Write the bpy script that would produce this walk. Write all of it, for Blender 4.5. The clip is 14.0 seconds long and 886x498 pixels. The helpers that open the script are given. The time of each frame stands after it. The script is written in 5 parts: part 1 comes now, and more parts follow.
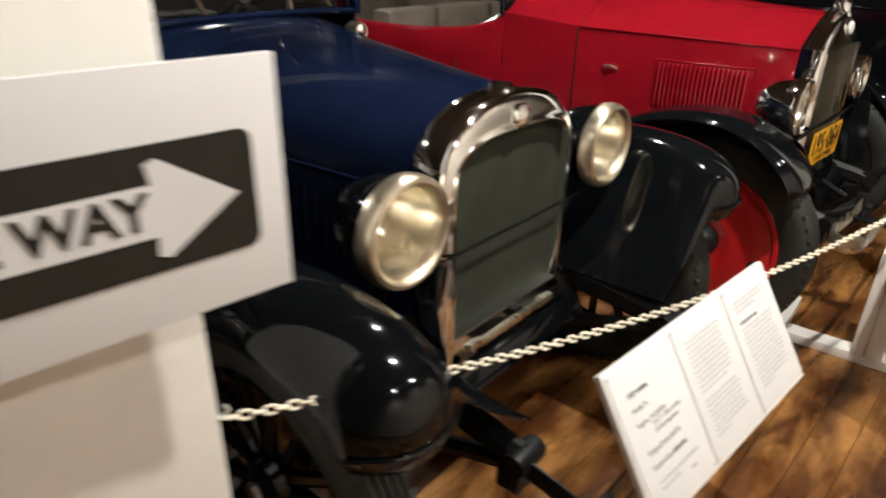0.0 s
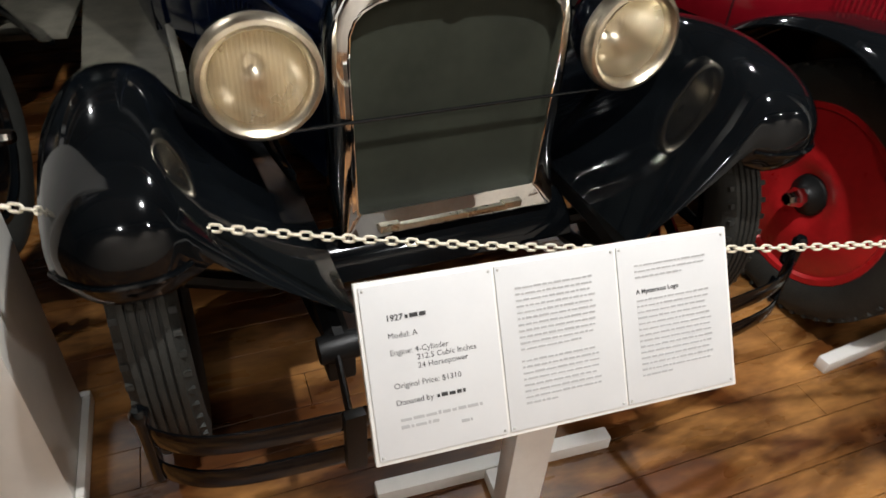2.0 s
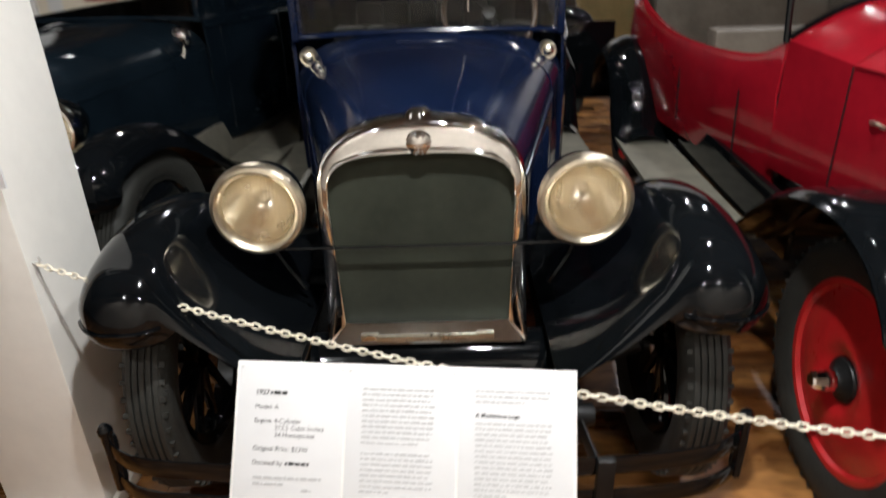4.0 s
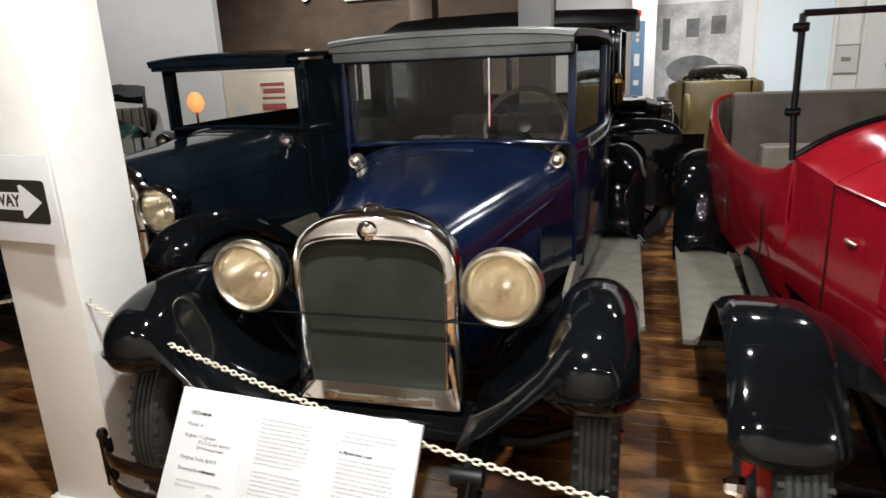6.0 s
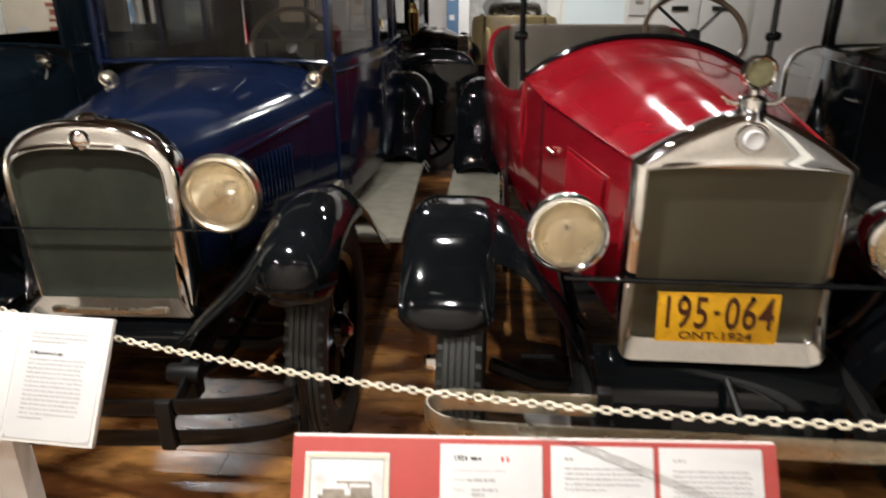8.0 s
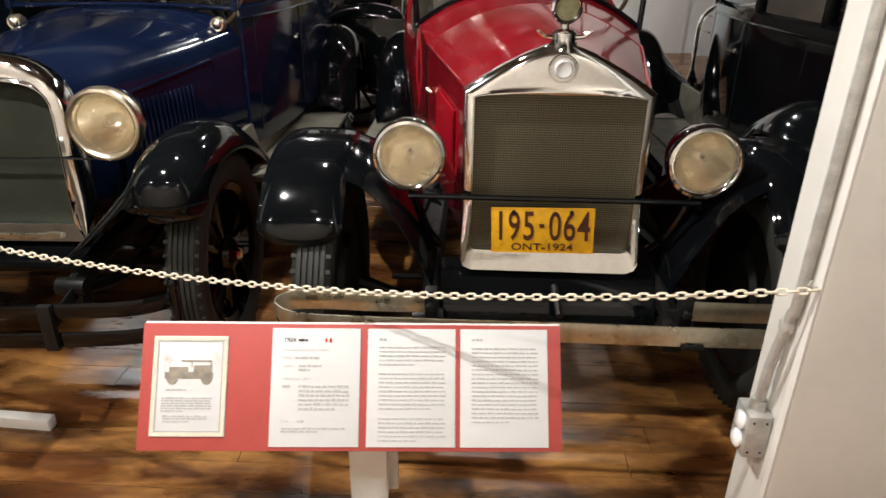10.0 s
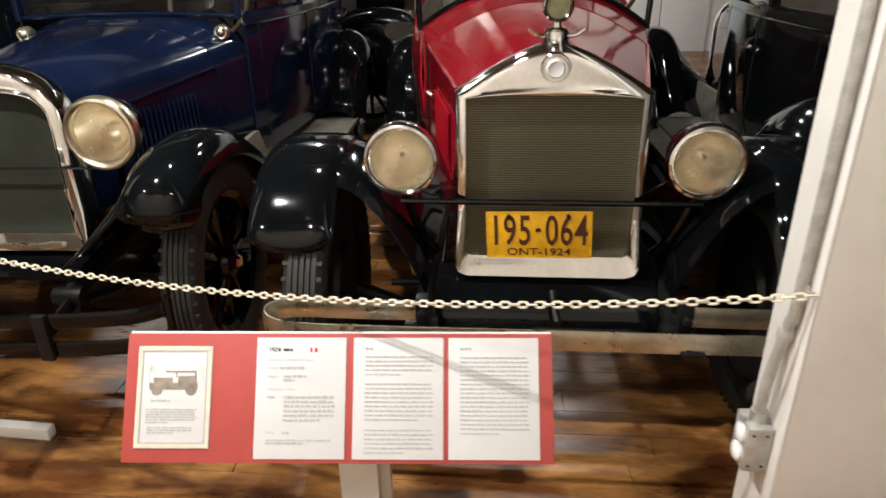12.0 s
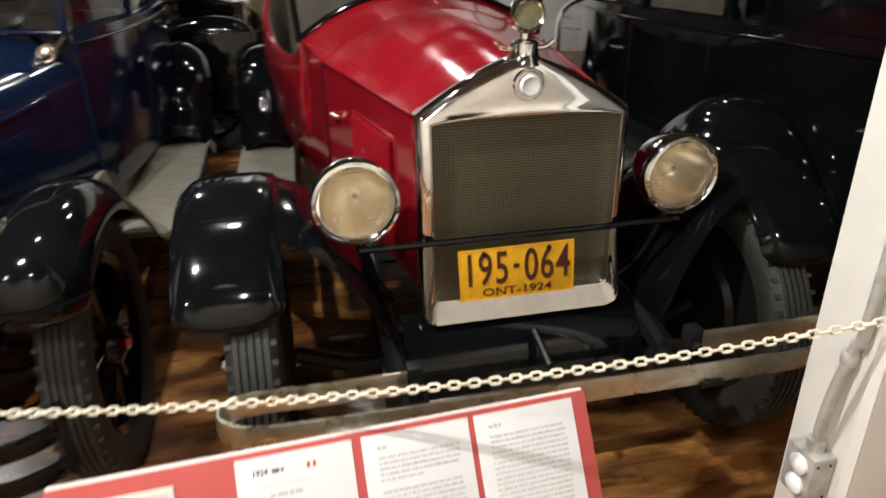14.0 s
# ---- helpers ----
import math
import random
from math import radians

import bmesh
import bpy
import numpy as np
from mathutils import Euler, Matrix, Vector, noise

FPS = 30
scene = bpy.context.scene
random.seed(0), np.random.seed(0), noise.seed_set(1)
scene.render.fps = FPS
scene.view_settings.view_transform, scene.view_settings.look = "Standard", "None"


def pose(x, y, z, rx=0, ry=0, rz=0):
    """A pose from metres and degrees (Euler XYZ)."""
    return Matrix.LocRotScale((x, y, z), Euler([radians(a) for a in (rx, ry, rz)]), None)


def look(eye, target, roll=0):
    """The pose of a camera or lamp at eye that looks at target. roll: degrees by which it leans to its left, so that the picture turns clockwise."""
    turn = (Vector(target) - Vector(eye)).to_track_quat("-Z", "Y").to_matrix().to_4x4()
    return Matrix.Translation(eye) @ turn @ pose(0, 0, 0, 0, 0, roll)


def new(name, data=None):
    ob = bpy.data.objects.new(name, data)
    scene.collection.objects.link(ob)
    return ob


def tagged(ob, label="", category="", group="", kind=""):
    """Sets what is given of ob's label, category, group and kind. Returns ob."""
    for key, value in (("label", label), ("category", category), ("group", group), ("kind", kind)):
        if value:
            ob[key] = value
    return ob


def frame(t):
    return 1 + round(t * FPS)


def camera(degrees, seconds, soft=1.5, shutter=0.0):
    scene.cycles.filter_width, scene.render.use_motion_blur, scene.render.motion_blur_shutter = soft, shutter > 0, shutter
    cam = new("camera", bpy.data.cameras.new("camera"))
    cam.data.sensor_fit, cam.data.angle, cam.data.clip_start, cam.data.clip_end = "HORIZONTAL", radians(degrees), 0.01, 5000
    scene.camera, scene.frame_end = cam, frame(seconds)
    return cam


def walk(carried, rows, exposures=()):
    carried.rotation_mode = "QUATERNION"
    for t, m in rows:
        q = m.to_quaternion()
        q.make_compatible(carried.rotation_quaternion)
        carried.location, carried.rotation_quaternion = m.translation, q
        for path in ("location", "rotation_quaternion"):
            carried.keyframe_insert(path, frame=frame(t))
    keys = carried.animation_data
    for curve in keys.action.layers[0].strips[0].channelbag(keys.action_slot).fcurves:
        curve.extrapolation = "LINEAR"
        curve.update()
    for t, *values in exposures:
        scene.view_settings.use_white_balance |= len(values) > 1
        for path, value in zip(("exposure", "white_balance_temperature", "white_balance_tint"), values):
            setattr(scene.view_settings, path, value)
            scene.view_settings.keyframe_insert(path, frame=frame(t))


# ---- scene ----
cam = camera(68.0, 14.0, shutter=0.7)
PATH = [
    (0, (-1.271, -0.924, 1.452), (0.062, 0.291, 0.587), 1.2),
    (0.5, (-1.064, -1.097, 1.455), (0.174, 0.156, 0.508), 1.5),
    (1, (-0.879, -1.283, 1.487), (0.106, 0.121, 0.459), 1.4),
    (1.5, (-0.688, -1.269, 1.446), (0.09, 0.171, 0.296), 4.2),
    (2, (-0.532, -1.26, 1.422), (0.081, 0.203, 0.204), 3.8),
    (2.2, (-0.485, -1.285, 1.388), (0.07, 0.221, 0.195), 4.0),
    (2.5, (-0.321, -1.307, 1.42), (0.043, 0.218, 0.178), 3.4),
    (3, (-0.154, -1.409, 1.425), (-0.018, 0.168, 0.202), 0.7),
    (3.5, (-0.022, -1.527, 1.47), (-0.011, 0.171, 0.413), -1.8),
    (4, (0.149, -1.611, 1.525), (0.044, 0.193, 0.67), -2.0),
    (4.2, (0.235, -1.617, 1.525), (0.039, 0.213, 0.742), -1.9),
    (6.3, (0.923, -1.815, 1.57), (0.319, 0.011, 1.02), -2.7),
    (6.5, (0.98, -1.811, 1.575), (0.422, 0.027, 1.02), -2.5),
    (7, (1.1, -1.806, 1.565), (0.67, 0.062, 0.995), -2.0),
    (7.5, (1.186, -1.835, 1.513), (0.911, 0.039, 0.87), -1.0),
    (8, (1.271, -1.879, 1.479), (1.112, -0.023, 0.749), -0.1),
    (8.2, (1.29, -1.909, 1.473), (1.165, -0.067, 0.704), -0.1),
    (8.5, (1.328, -1.955, 1.442), (1.227, -0.133, 0.622), -0.1),
    (9, (1.385, -2.079, 1.421), (1.346, -0.258, 0.595), 0.6),
    (9.2, (1.434, -2.111, 1.432), (1.402, -0.288, 0.611), 0.9),
    (11.3, (1.803, -2.098, 1.422), (1.631, -0.282, 0.602), -0.7),
    (11.5, (1.803, -2.1, 1.421), (1.628, -0.282, 0.606), -0.9),
    (12, (1.728, -2.059, 1.419), (1.575, -0.237, 0.607), -0.9),
    (12.5, (1.593, -2.009, 1.408), (1.489, -0.173, 0.622), -1.8),
    (13, (1.481, -1.977, 1.406), (1.494, -0.139, 0.616), -1.4),
    (13.5, (1.425, -1.902, 1.404), (1.594, -0.08, 0.598), -0.5),
    (14, (1.353, -1.739, 1.425), (1.731, 0.048, 0.611), -1.0),
]
EXPOSURES = [(0, 0.52, 6700, 10), (0.5, 0.40, 6450, 10), (2, 0.22, 6250, 10), (3, 0.22, 6250, 10), (4, 0.49, 6150, 10),
             (6.5, 0.66, 6200, 10), (7.5, 0.60, 6350, 10), (9, 0.56, 6500, 10), (14, 0.60, 6500, 10)]
walk(cam, [(t, look(eye, target, roll)) for t, eye, target, roll in PATH], EXPOSURES)

# lights
world = bpy.data.worlds.new("world")
world.use_nodes = True
world.node_tree.nodes["Background"].inputs[0].default_value = (0.9, 0.85, 0.8, 1)
world.node_tree.nodes["Background"].inputs[1].default_value = 0.02
scene.world = world

WARM = (0.975, 0.955, 0.915)
NEUTRAL = (1.0, 0.95, 0.90)


def spot_lamp(eye, target, watts, cone=80, radius=0.04, colour=WARM):
    data = bpy.data.lights.new("spot", "SPOT")
    data.energy, data.spot_size, data.spot_blend = watts, radians(cone), 0.6
    data.shadow_soft_size, data.color = radius, colour
    ob = new("spot", data)
    ob.matrix_world = look(eye, target)
    return ob


# track spots over the visitors' aisle and over the rows of cars, some added as fill: eye, target, watts, cone
SPOTS = [
    ((-0.9, -2.3, 2.9), (-0.2, 0.2, 0.5), 42, 125),
    ((0.3, -0.95, 2.95), (0.4, -0.6, 0.0), 235, 150),
    ((1.0, -2.3, 2.9), (1.2, -0.2, 0.6), 40, 125),
    # added to brighten the front of pillar_2
    ((3.3, -2.3, 2.9), (2.6, -0.9, 0.9), 50, 62),
    # added to lift the aisle floor between the cars
    ((0.95, 0.45, 2.95), (0.95, 0.8, 0.0), 85, 120),
    ((1.55, 3.5, 2.95), (1.7, 2.2, 0.8), 45, 110),
    ((2.35, 3.5, 2.95), (2.2, 2.2, 0.8), 40, 110),
    ((0.1, 3.6, 2.95), (0.1, 2.2, 0.8), 55, 110),
    ((-1.7, 3.4, 2.95), (-1.9, 2.4, 0.8), 80, 110),
    ((-2.6, 0.4, 2.95), (-2.0, 1.8, 0.8), 90, 90),
    # added to brighten what shows through the navy sedan's windscreen
    ((-2.6, 4.0, 2.95), (-4.4, 5.6, 0.8), 190, 120),
    ((1.6, 5.4, 2.95), (1.4, 6.4, 0.8), 170, 120),
]
for eye_, target_, watts_, cone_ in SPOTS:
    spot_lamp(eye_, target_, watts_, cone_)
for eye_, target_, watts_ in (((2.4, 6.9, 2.95), (2.6, 9.0, 1.4), 55), ((4.4, 6.9, 2.95), (4.6, 9.0, 1.3), 60), ((0.6, 6.9, 2.95), (0.5, 9.0, 1.4), 75),
                              # three unseen washers, added so that wall_near reflects brightly in the nickel
                              ((-1.4, -1.8, 2.9), (-1.4, -2.85, 0.8), 85), ((0.8, -1.8, 2.9), (0.8, -2.85, 0.8), 85), ((3.0, -1.8, 2.9), (3.0, -2.85, 0.8), 85),
                              ((-6.6, 4.2, 2.95), (-7.0, 6.4, 1.8), 60), ((-3.8, 6.3, 2.95), (-3.6, 8.9, 1.2), 170)):
    spot_lamp(eye_, target_, watts_, 120, 0.15, NEUTRAL)


# ---- materials ----
def mat(name, colour, rough=0.5, metal=0.0, coat=0.0, vary=0.0, scale=8.0, bump=0.0, bump_scale=60.0, spec=0.5, rough_vary=0.0, stretch=(1, 1, 1), second=None, rand=0.0, world_space=False):
    m = bpy.data.materials.new(name)
    m.use_nodes = True
    nt = m.node_tree
    b = nt.nodes["Principled BSDF"]
    b.inputs["Base Color"].default_value = (*colour, 1)
    b.inputs["Roughness"].default_value = rough
    b.inputs["Metallic"].default_value = metal
    b.inputs["Coat Weight"].default_value = coat
    b.inputs["Coat Roughness"].default_value = 0.04
    b.inputs["Specular IOR Level"].default_value = spec
    tc = nt.nodes.new("ShaderNodeTexCoord")
    mp = nt.nodes.new("ShaderNodeMapping")
    mp.inputs["Scale"].default_value = stretch
    if world_space:
        geo = nt.nodes.new("ShaderNodeNewGeometry")
        nt.links.new(geo.outputs["Position"], mp.inputs["Vector"])
    else:
        nt.links.new(tc.outputs["Object"], mp.inputs["Vector"])

    def tex(s, detail=5.0):
        n = nt.nodes.new("ShaderNodeTexNoise")
        n.inputs["Scale"].default_value, n.inputs["Detail"].default_value = s, detail
        nt.links.new(mp.outputs[0], n.inputs["Vector"])
        return n

    if vary or second:
        n, n2 = tex(scale), tex(scale * 7.3, 3.0)
        add = nt.nodes.new("ShaderNodeMath")
        add.operation = "MULTIPLY_ADD"
        add.inputs[1].default_value = 0.35
        nt.links.new(n2.outputs["Fac"], add.inputs[0])
        nt.links.new(n.outputs["Fac"], add.inputs[2])
        ramp = nt.nodes.new("ShaderNodeValToRGB")
        lo = tuple(c * (1 - vary) for c in colour)
        hi = second or tuple(min(1, c * (1 + vary)) for c in colour)
        ramp.color_ramp.elements[0].position, ramp.color_ramp.elements[1].position = 0.45, 0.85
        ramp.color_ramp.elements[0].color, ramp.color_ramp.elements[1].color = (*lo, 1), (*hi, 1)
        nt.links.new(add.outputs[0], ramp.inputs["Fac"])
        out = ramp.outputs[0]
        if rand:
            info = nt.nodes.new("ShaderNodeObjectInfo")
            hsv = nt.nodes.new("ShaderNodeHueSaturation")
            mr = nt.nodes.new("ShaderNodeMapRange")
            mr.inputs["To Min"].default_value, mr.inputs["To Max"].default_value = 1 - rand, 1 + rand
            nt.links.new(info.outputs["Random"], mr.inputs["Value"])
            nt.links.new(mr.outputs[0], hsv.inputs["Value"])
            nt.links.new(out, hsv.inputs["Color"])
            out = hsv.outputs[0]
        nt.links.new(out, b.inputs["Base Color"])
    if rough_vary:
        n = tex(scale * 2.1)
        mr = nt.nodes.new("ShaderNodeMapRange")
        mr.inputs["From Min"].default_value, mr.inputs["From Max"].default_value = 0.35, 0.7
        mr.inputs["To Min"].default_value, mr.inputs["To Max"].default_value = max(0.02, rough - rough_vary), rough + rough_vary
        nt.links.new(n.outputs["Fac"], mr.inputs["Value"])
        nt.links.new(mr.outputs[0], b.inputs["Roughness"])
    if bump:
        n = tex(bump_scale)
        bp = nt.nodes.new("ShaderNodeBump")
        bp.inputs["Strength"].default_value, bp.inputs["Distance"].default_value = bump, 0.01
        nt.links.new(n.outputs["Fac"], bp.inputs["Height"])
        nt.links.new(bp.outputs[0], b.inputs["Normal"])
    return m


def glass_mat(name, tint=(0.93, 0.95, 0.94), ribs=None, ior=1.45, rough=0.02, haze=0.0):
    m = bpy.data.materials.new(name)
    m.use_nodes = True
    nt = m.node_tree
    nt.nodes.remove(nt.nodes["Principled BSDF"])
    out = nt.nodes["Material Output"]
    tr, gl, mix, fr = (nt.nodes.new(k) for k in ("ShaderNodeBsdfTransparent", "ShaderNodeBsdfGlossy", "ShaderNodeMixShader", "ShaderNodeFresnel"))
    tr.inputs[0].default_value = (*tint, 1)
    gl.inputs["Roughness"].default_value = rough
    fr.inputs[0].default_value = ior
    if ribs:
        tc, wv, rp = (nt.nodes.new(k) for k in ("ShaderNodeTexCoord", "ShaderNodeTexWave", "ShaderNodeValToRGB"))
        wv.bands_direction = ribs
        wv.inputs["Scale"].default_value, wv.inputs["Distortion"].default_value, wv.inputs["Detail Scale"].default_value = 34.0, 1.2, 3.0
        rp.color_ramp.elements[0].color, rp.color_ramp.elements[1].color = (*(c * k for c, k in zip(tint, (0.86, 0.83, 0.76))), 1), (*tint, 1)
        nt.links.new(tc.outputs["Object"], wv.inputs["Vector"])
        nt.links.new(wv.outputs["Fac"], rp.inputs["Fac"])
        nt.links.new(rp.outputs[0], tr.inputs[0])
    nt.links.new(fr.outputs[0], mix.inputs[0])
    nt.links.new(tr.outputs[0], mix.inputs[1])
    nt.links.new(gl.outputs[0], mix.inputs[2])
    nt.links.new(mix.outputs[0], out.inputs[0])
    if haze:
        df, mx = nt.nodes.new("ShaderNodeBsdfDiffuse"), nt.nodes.new("ShaderNodeMixShader")
        df.inputs[0].default_value = (0.72, 0.60, 0.41, 1)
        mx.inputs[0].default_value = haze
        nt.links.new(mix.outputs[0], mx.inputs[1])
        nt.links.new(df.outputs[0], mx.inputs[2])
        nt.links.new(mx.outputs[0], out.inputs[0])
    return m


BLUE = mat("blue_enamel", (0.0036, 0.0072, 0.022), 0.12, spec=0.3, coat=0.08, vary=0.25, scale=3, rough_vary=0.05, bump=0.008, bump_scale=9)
NAVY = mat("dark_navy_enamel", (0.005, 0.009, 0.013), 0.09, vary=0.3, scale=3, rough_vary=0.05)
BLACK = mat("black_enamel", (0.0025, 0.0031, 0.0037), 0.07, spec=0.36, vary=0.4, scale=4, rough_vary=0.03, bump=0.01, bump_scale=7)
RED = mat("red_enamel", (0.22, 0.005, 0.011), 0.11, coat=0.3, vary=0.18, scale=2.5, rough_vary=0.04, bump=0.012, bump_scale=8)
RED_WHEEL = mat("red_wheel_enamel", (0.44, 0.012, 0.014), 0.35, coat=0.3, vary=0.2, scale=6, rough_vary=0.08)
GREEN = mat("green_enamel", (0.005, 0.032, 0.028), 0.25, coat=0.5, vary=0.2, scale=3)
YELLOW = mat("yellow_enamel", (0.60, 0.48, 0.22), 0.3, coat=0.5, vary=0.15, scale=3)
NICKEL = mat("polished_nickel", (0.84, 0.845, 0.83), 0.06, metal=1.0, vary=0.12, scale=10, rough_vary=0.04, bump=0.02, bump_scale=14)
BRUSHED = mat("dull_nickel", (0.68, 0.60, 0.46), 0.36, metal=1.0, vary=0.18, scale=14, rough_vary=0.08)
STEEL_STRAP = mat("tarnished_bumper_nickel", (0.60, 0.57, 0.46), 0.34, metal=1.0, vary=0.25, scale=9, rough_vary=0.12)
BRASS = mat("brass", (0.75, 0.52, 0.18), 0.2, metal=1.0, vary=0.2, scale=10)
REFLECTOR = mat("aged_silver_reflector", (0.93, 0.88, 0.76), 0.25, metal=1.0, vary=0.06, scale=9, rough_vary=0.04)
CORE_A = mat("fine_radiator_core", (0.024, 0.027, 0.018), 0.75, spec=0.25, vary=0.25, scale=5, bump=0.35, bump_scale=600)
RUBBER = mat("tyre_rubber", (0.017, 0.017, 0.014), 0.65, vary=0.35, scale=9, bump=0.25, bump_scale=130)
IRON = mat("painted_chassis_iron", (0.005, 0.005, 0.005), 0.45, spec=0.3, vary=0.5, scale=12, bump=0.08, bump_scale=70)
RUNNING = mat("grey_running_board_rubber", (0.14, 0.13, 0.10), 0.6, vary=0.2, scale=12, bump=0.1)
ROOFING = mat("weathered_black_roof_cloth", (0.045, 0.045, 0.042), 0.55, vary=0.3, scale=6, bump=0.12, bump_scale=300)
LEATHER = mat("brown_black_upholstery", (0.035, 0.029, 0.023), 0.5, vary=0.3, scale=9, bump=0.15, bump_scale=90)
LINING = mat("taupe_door_lining", (0.115, 0.095, 0.075), 0.42, vary=0.22, scale=5, bump=0.02, bump_scale=60, spec=0.2)
DARK_CLOTH = mat("dark_grey_seat_cloth", (0.018, 0.017, 0.016), 0.8, vary=0.3, scale=9)
WOODRIM = mat("dark_wood_rim", (0.05, 0.03, 0.018), 0.3, vary=0.3, scale=20)
WHITE_PAINT = mat("white_painted_wood", (0.78, 0.76, 0.72), 0.45, vary=0.04, scale=9, bump=0.05, bump_scale=40)
PILLAR_PAINT = mat("cream_pillar_paint", (0.72, 0.70, 0.65), 0.5, vary=0.05, scale=4, bump=0.04, bump_scale=30)
WALL_WHITE = mat("white_wall_paint", (0.78, 0.77, 0.76), 0.6, vary=0.04, scale=1.5, bump=0.03, bump_scale=50)
BRICK_CLOTH = mat("faded_red_cloth", (0.33, 0.09, 0.07), 0.8, vary=0.2, scale=12)
CREAM_PANEL = mat("cream_panel_paint", (0.70, 0.62, 0.50), 0.6, vary=0.06, scale=3)
WALL_BEIGE = mat("beige_wall_paint", (0.60, 0.54, 0.46), 0.6, vary=0.06, scale=1.5, bump=0.03, bump_scale=50)
WOODWALL = mat("old_brown_boards", (0.11, 0.075, 0.05), 0.7, vary=0.3, scale=1.2, stretch=(1, 1, 2), bump=0.2, bump_scale=30)
CEILING = mat("brown_ceiling_boards", (0.15, 0.12, 0.09), 0.7, vary=0.08, scale=2, stretch=(1, 5, 1))
PAPER = mat("white_card", (0.63, 0.625, 0.62), 0.5, vary=0.02, scale=14)
INK = mat("black_ink", (0.03, 0.03, 0.03), 0.6)
INK_GREY = mat("grey_print", (0.42, 0.415, 0.41), 0.6)
RED_CARD = mat("red_mount_board", (0.40, 0.06, 0.05), 0.5, vary=0.06, scale=10)
CHAIN_PLASTIC = mat("cream_plastic_chain", (0.68, 0.62, 0.49), 0.4, vary=0.08, scale=60)
PLATE_YELLOW = mat("yellow_plate_enamel", (0.68, 0.36, 0.012), 0.35, vary=0.12, scale=25, rough_vary=0.1, bump=0.05, bump_scale=60)
PLATE_BROWN = mat("dark_brown_plate_lettering", (0.06, 0.018, 0.008), 0.4)
GALV = mat("galvanised_conduit", (0.48, 0.47, 0.44), 0.45, metal=0.4, vary=0.2, scale=30, rough_vary=0.1)
SIGN_BLACK = mat("black_sign_print", (0.018, 0.016, 0.012), 0.6, vary=0.15, scale=5, spec=0.2)
BLUE_SIGN = mat("blue_banner", (0.10, 0.18, 0.30), 0.5, vary=0.1, scale=3)
PHOTO_GREY = mat("faded_grey_photo_print", (0.42, 0.42, 0.42), 0.6, vary=0.3, scale=4, second=(0.62, 0.62, 0.62))
PHOTO_DARK = mat("dark_grey_photo_print", (0.13, 0.13, 0.13), 0.6, vary=0.4, scale=5)
SEPIA = mat("sepia_photo_print", (0.24, 0.205, 0.165), 0.6, vary=0.35, scale=40)
PLUG = mat("white_plug_plastic", (0.85, 0.85, 0.84), 0.3)
RED_PLASTIC = mat("red_plastic", (0.6, 0.02, 0.02), 0.3)
CANVAS = mat("black_canvas", (0.012, 0.012, 0.012), 0.75, vary=0.4, scale=7, bump=0.3, bump_scale=25)
GLASS = glass_mat("window_glass", (0.90, 0.92, 0.90))
LENS_V = glass_mat("vertically_fluted_lens", (0.97, 0.94, 0.88), ribs="X", ior=1.35, rough=0.05, haze=0.10)
LENS_H = glass_mat("horizontally_ribbed_lens", (0.97, 0.94, 0.88), ribs="Z", ior=1.35, rough=0.05, haze=0.24)

# honeycomb radiator core with small bright cell edges
CORE_B = mat("honeycomb_radiator_core", (0.05, 0.043, 0.03), 0.4, metal=0.6)
nt_ = CORE_B.node_tree
tc_ = nt_.nodes.new("ShaderNodeTexCoord")
vo_ = nt_.nodes.new("ShaderNodeTexVoronoi")
vo_.inputs["Scale"].default_value, vo_.inputs["Randomness"].default_value = 140.0, 0.0
ra_ = nt_.nodes.new("ShaderNodeValToRGB")
ra_.color_ramp.elements[0].position, ra_.color_ramp.elements[1].position = 0.25, 0.5
ra_.color_ramp.elements[0].color, ra_.color_ramp.elements[1].color = (0.030, 0.028, 0.018, 1), (0.14, 0.128, 0.086, 1)
nt_.links.new(tc_.outputs["Object"], vo_.inputs["Vector"])
nt_.links.new(vo_.outputs["Distance"], ra_.inputs["Fac"])
nt_.links.new(ra_.outputs[0], nt_.nodes["Principled BSDF"].inputs["Base Color"])

# varnished floor boards: long grain, dark stains, each board of its own tone
FLOORWOOD = mat("varnished_floor_boards", (0.105, 0.040, 0.013), 0.34, vary=0.30, scale=2.0, stretch=(1.0, 3.4, 1.0), second=(0.50, 0.235, 0.068), rough_vary=0.10, bump=0.04, bump_scale=12, rand=0.16, world_space=True)

nt_ = FLOORWOOD.node_tree
bsdf_ = nt_.nodes["Principled BSDF"]
base_ = bsdf_.inputs["Base Color"].links[0].from_socket
geo_, map_, blot_, rmp_, mul_ = (nt_.nodes.new(k) for k in ("ShaderNodeNewGeometry", "ShaderNodeMapping", "ShaderNodeTexNoise", "ShaderNodeValToRGB", "ShaderNodeMixRGB"))
map_.inputs["Scale"].default_value = (1.0, 1.9, 1.0)
blot_.inputs["Scale"].default_value, blot_.inputs["Detail"].default_value, blot_.inputs["Distortion"].default_value = 2.6, 6.0, 0.6
rmp_.color_ramp.elements[0].position, rmp_.color_ramp.elements[1].position = 0.43, 0.63
rmp_.color_ramp.elements[0].color, rmp_.color_ramp.elements[1].color = (0.24, 0.17, 0.13, 1), (1, 1, 1, 1)
mul_.blend_type = "MULTIPLY"
mul_.inputs[0].default_value = 1.0
nt_.links.new(geo_.outputs["Position"], map_.inputs[0])
nt_.links.new(map_.outputs[0], blot_.inputs["Vector"])
nt_.links.new(blot_.outputs["Fac"], rmp_.inputs[0])
nt_.links.new(base_, mul_.inputs[1])
nt_.links.new(rmp_.outputs[0], mul_.inputs[2])
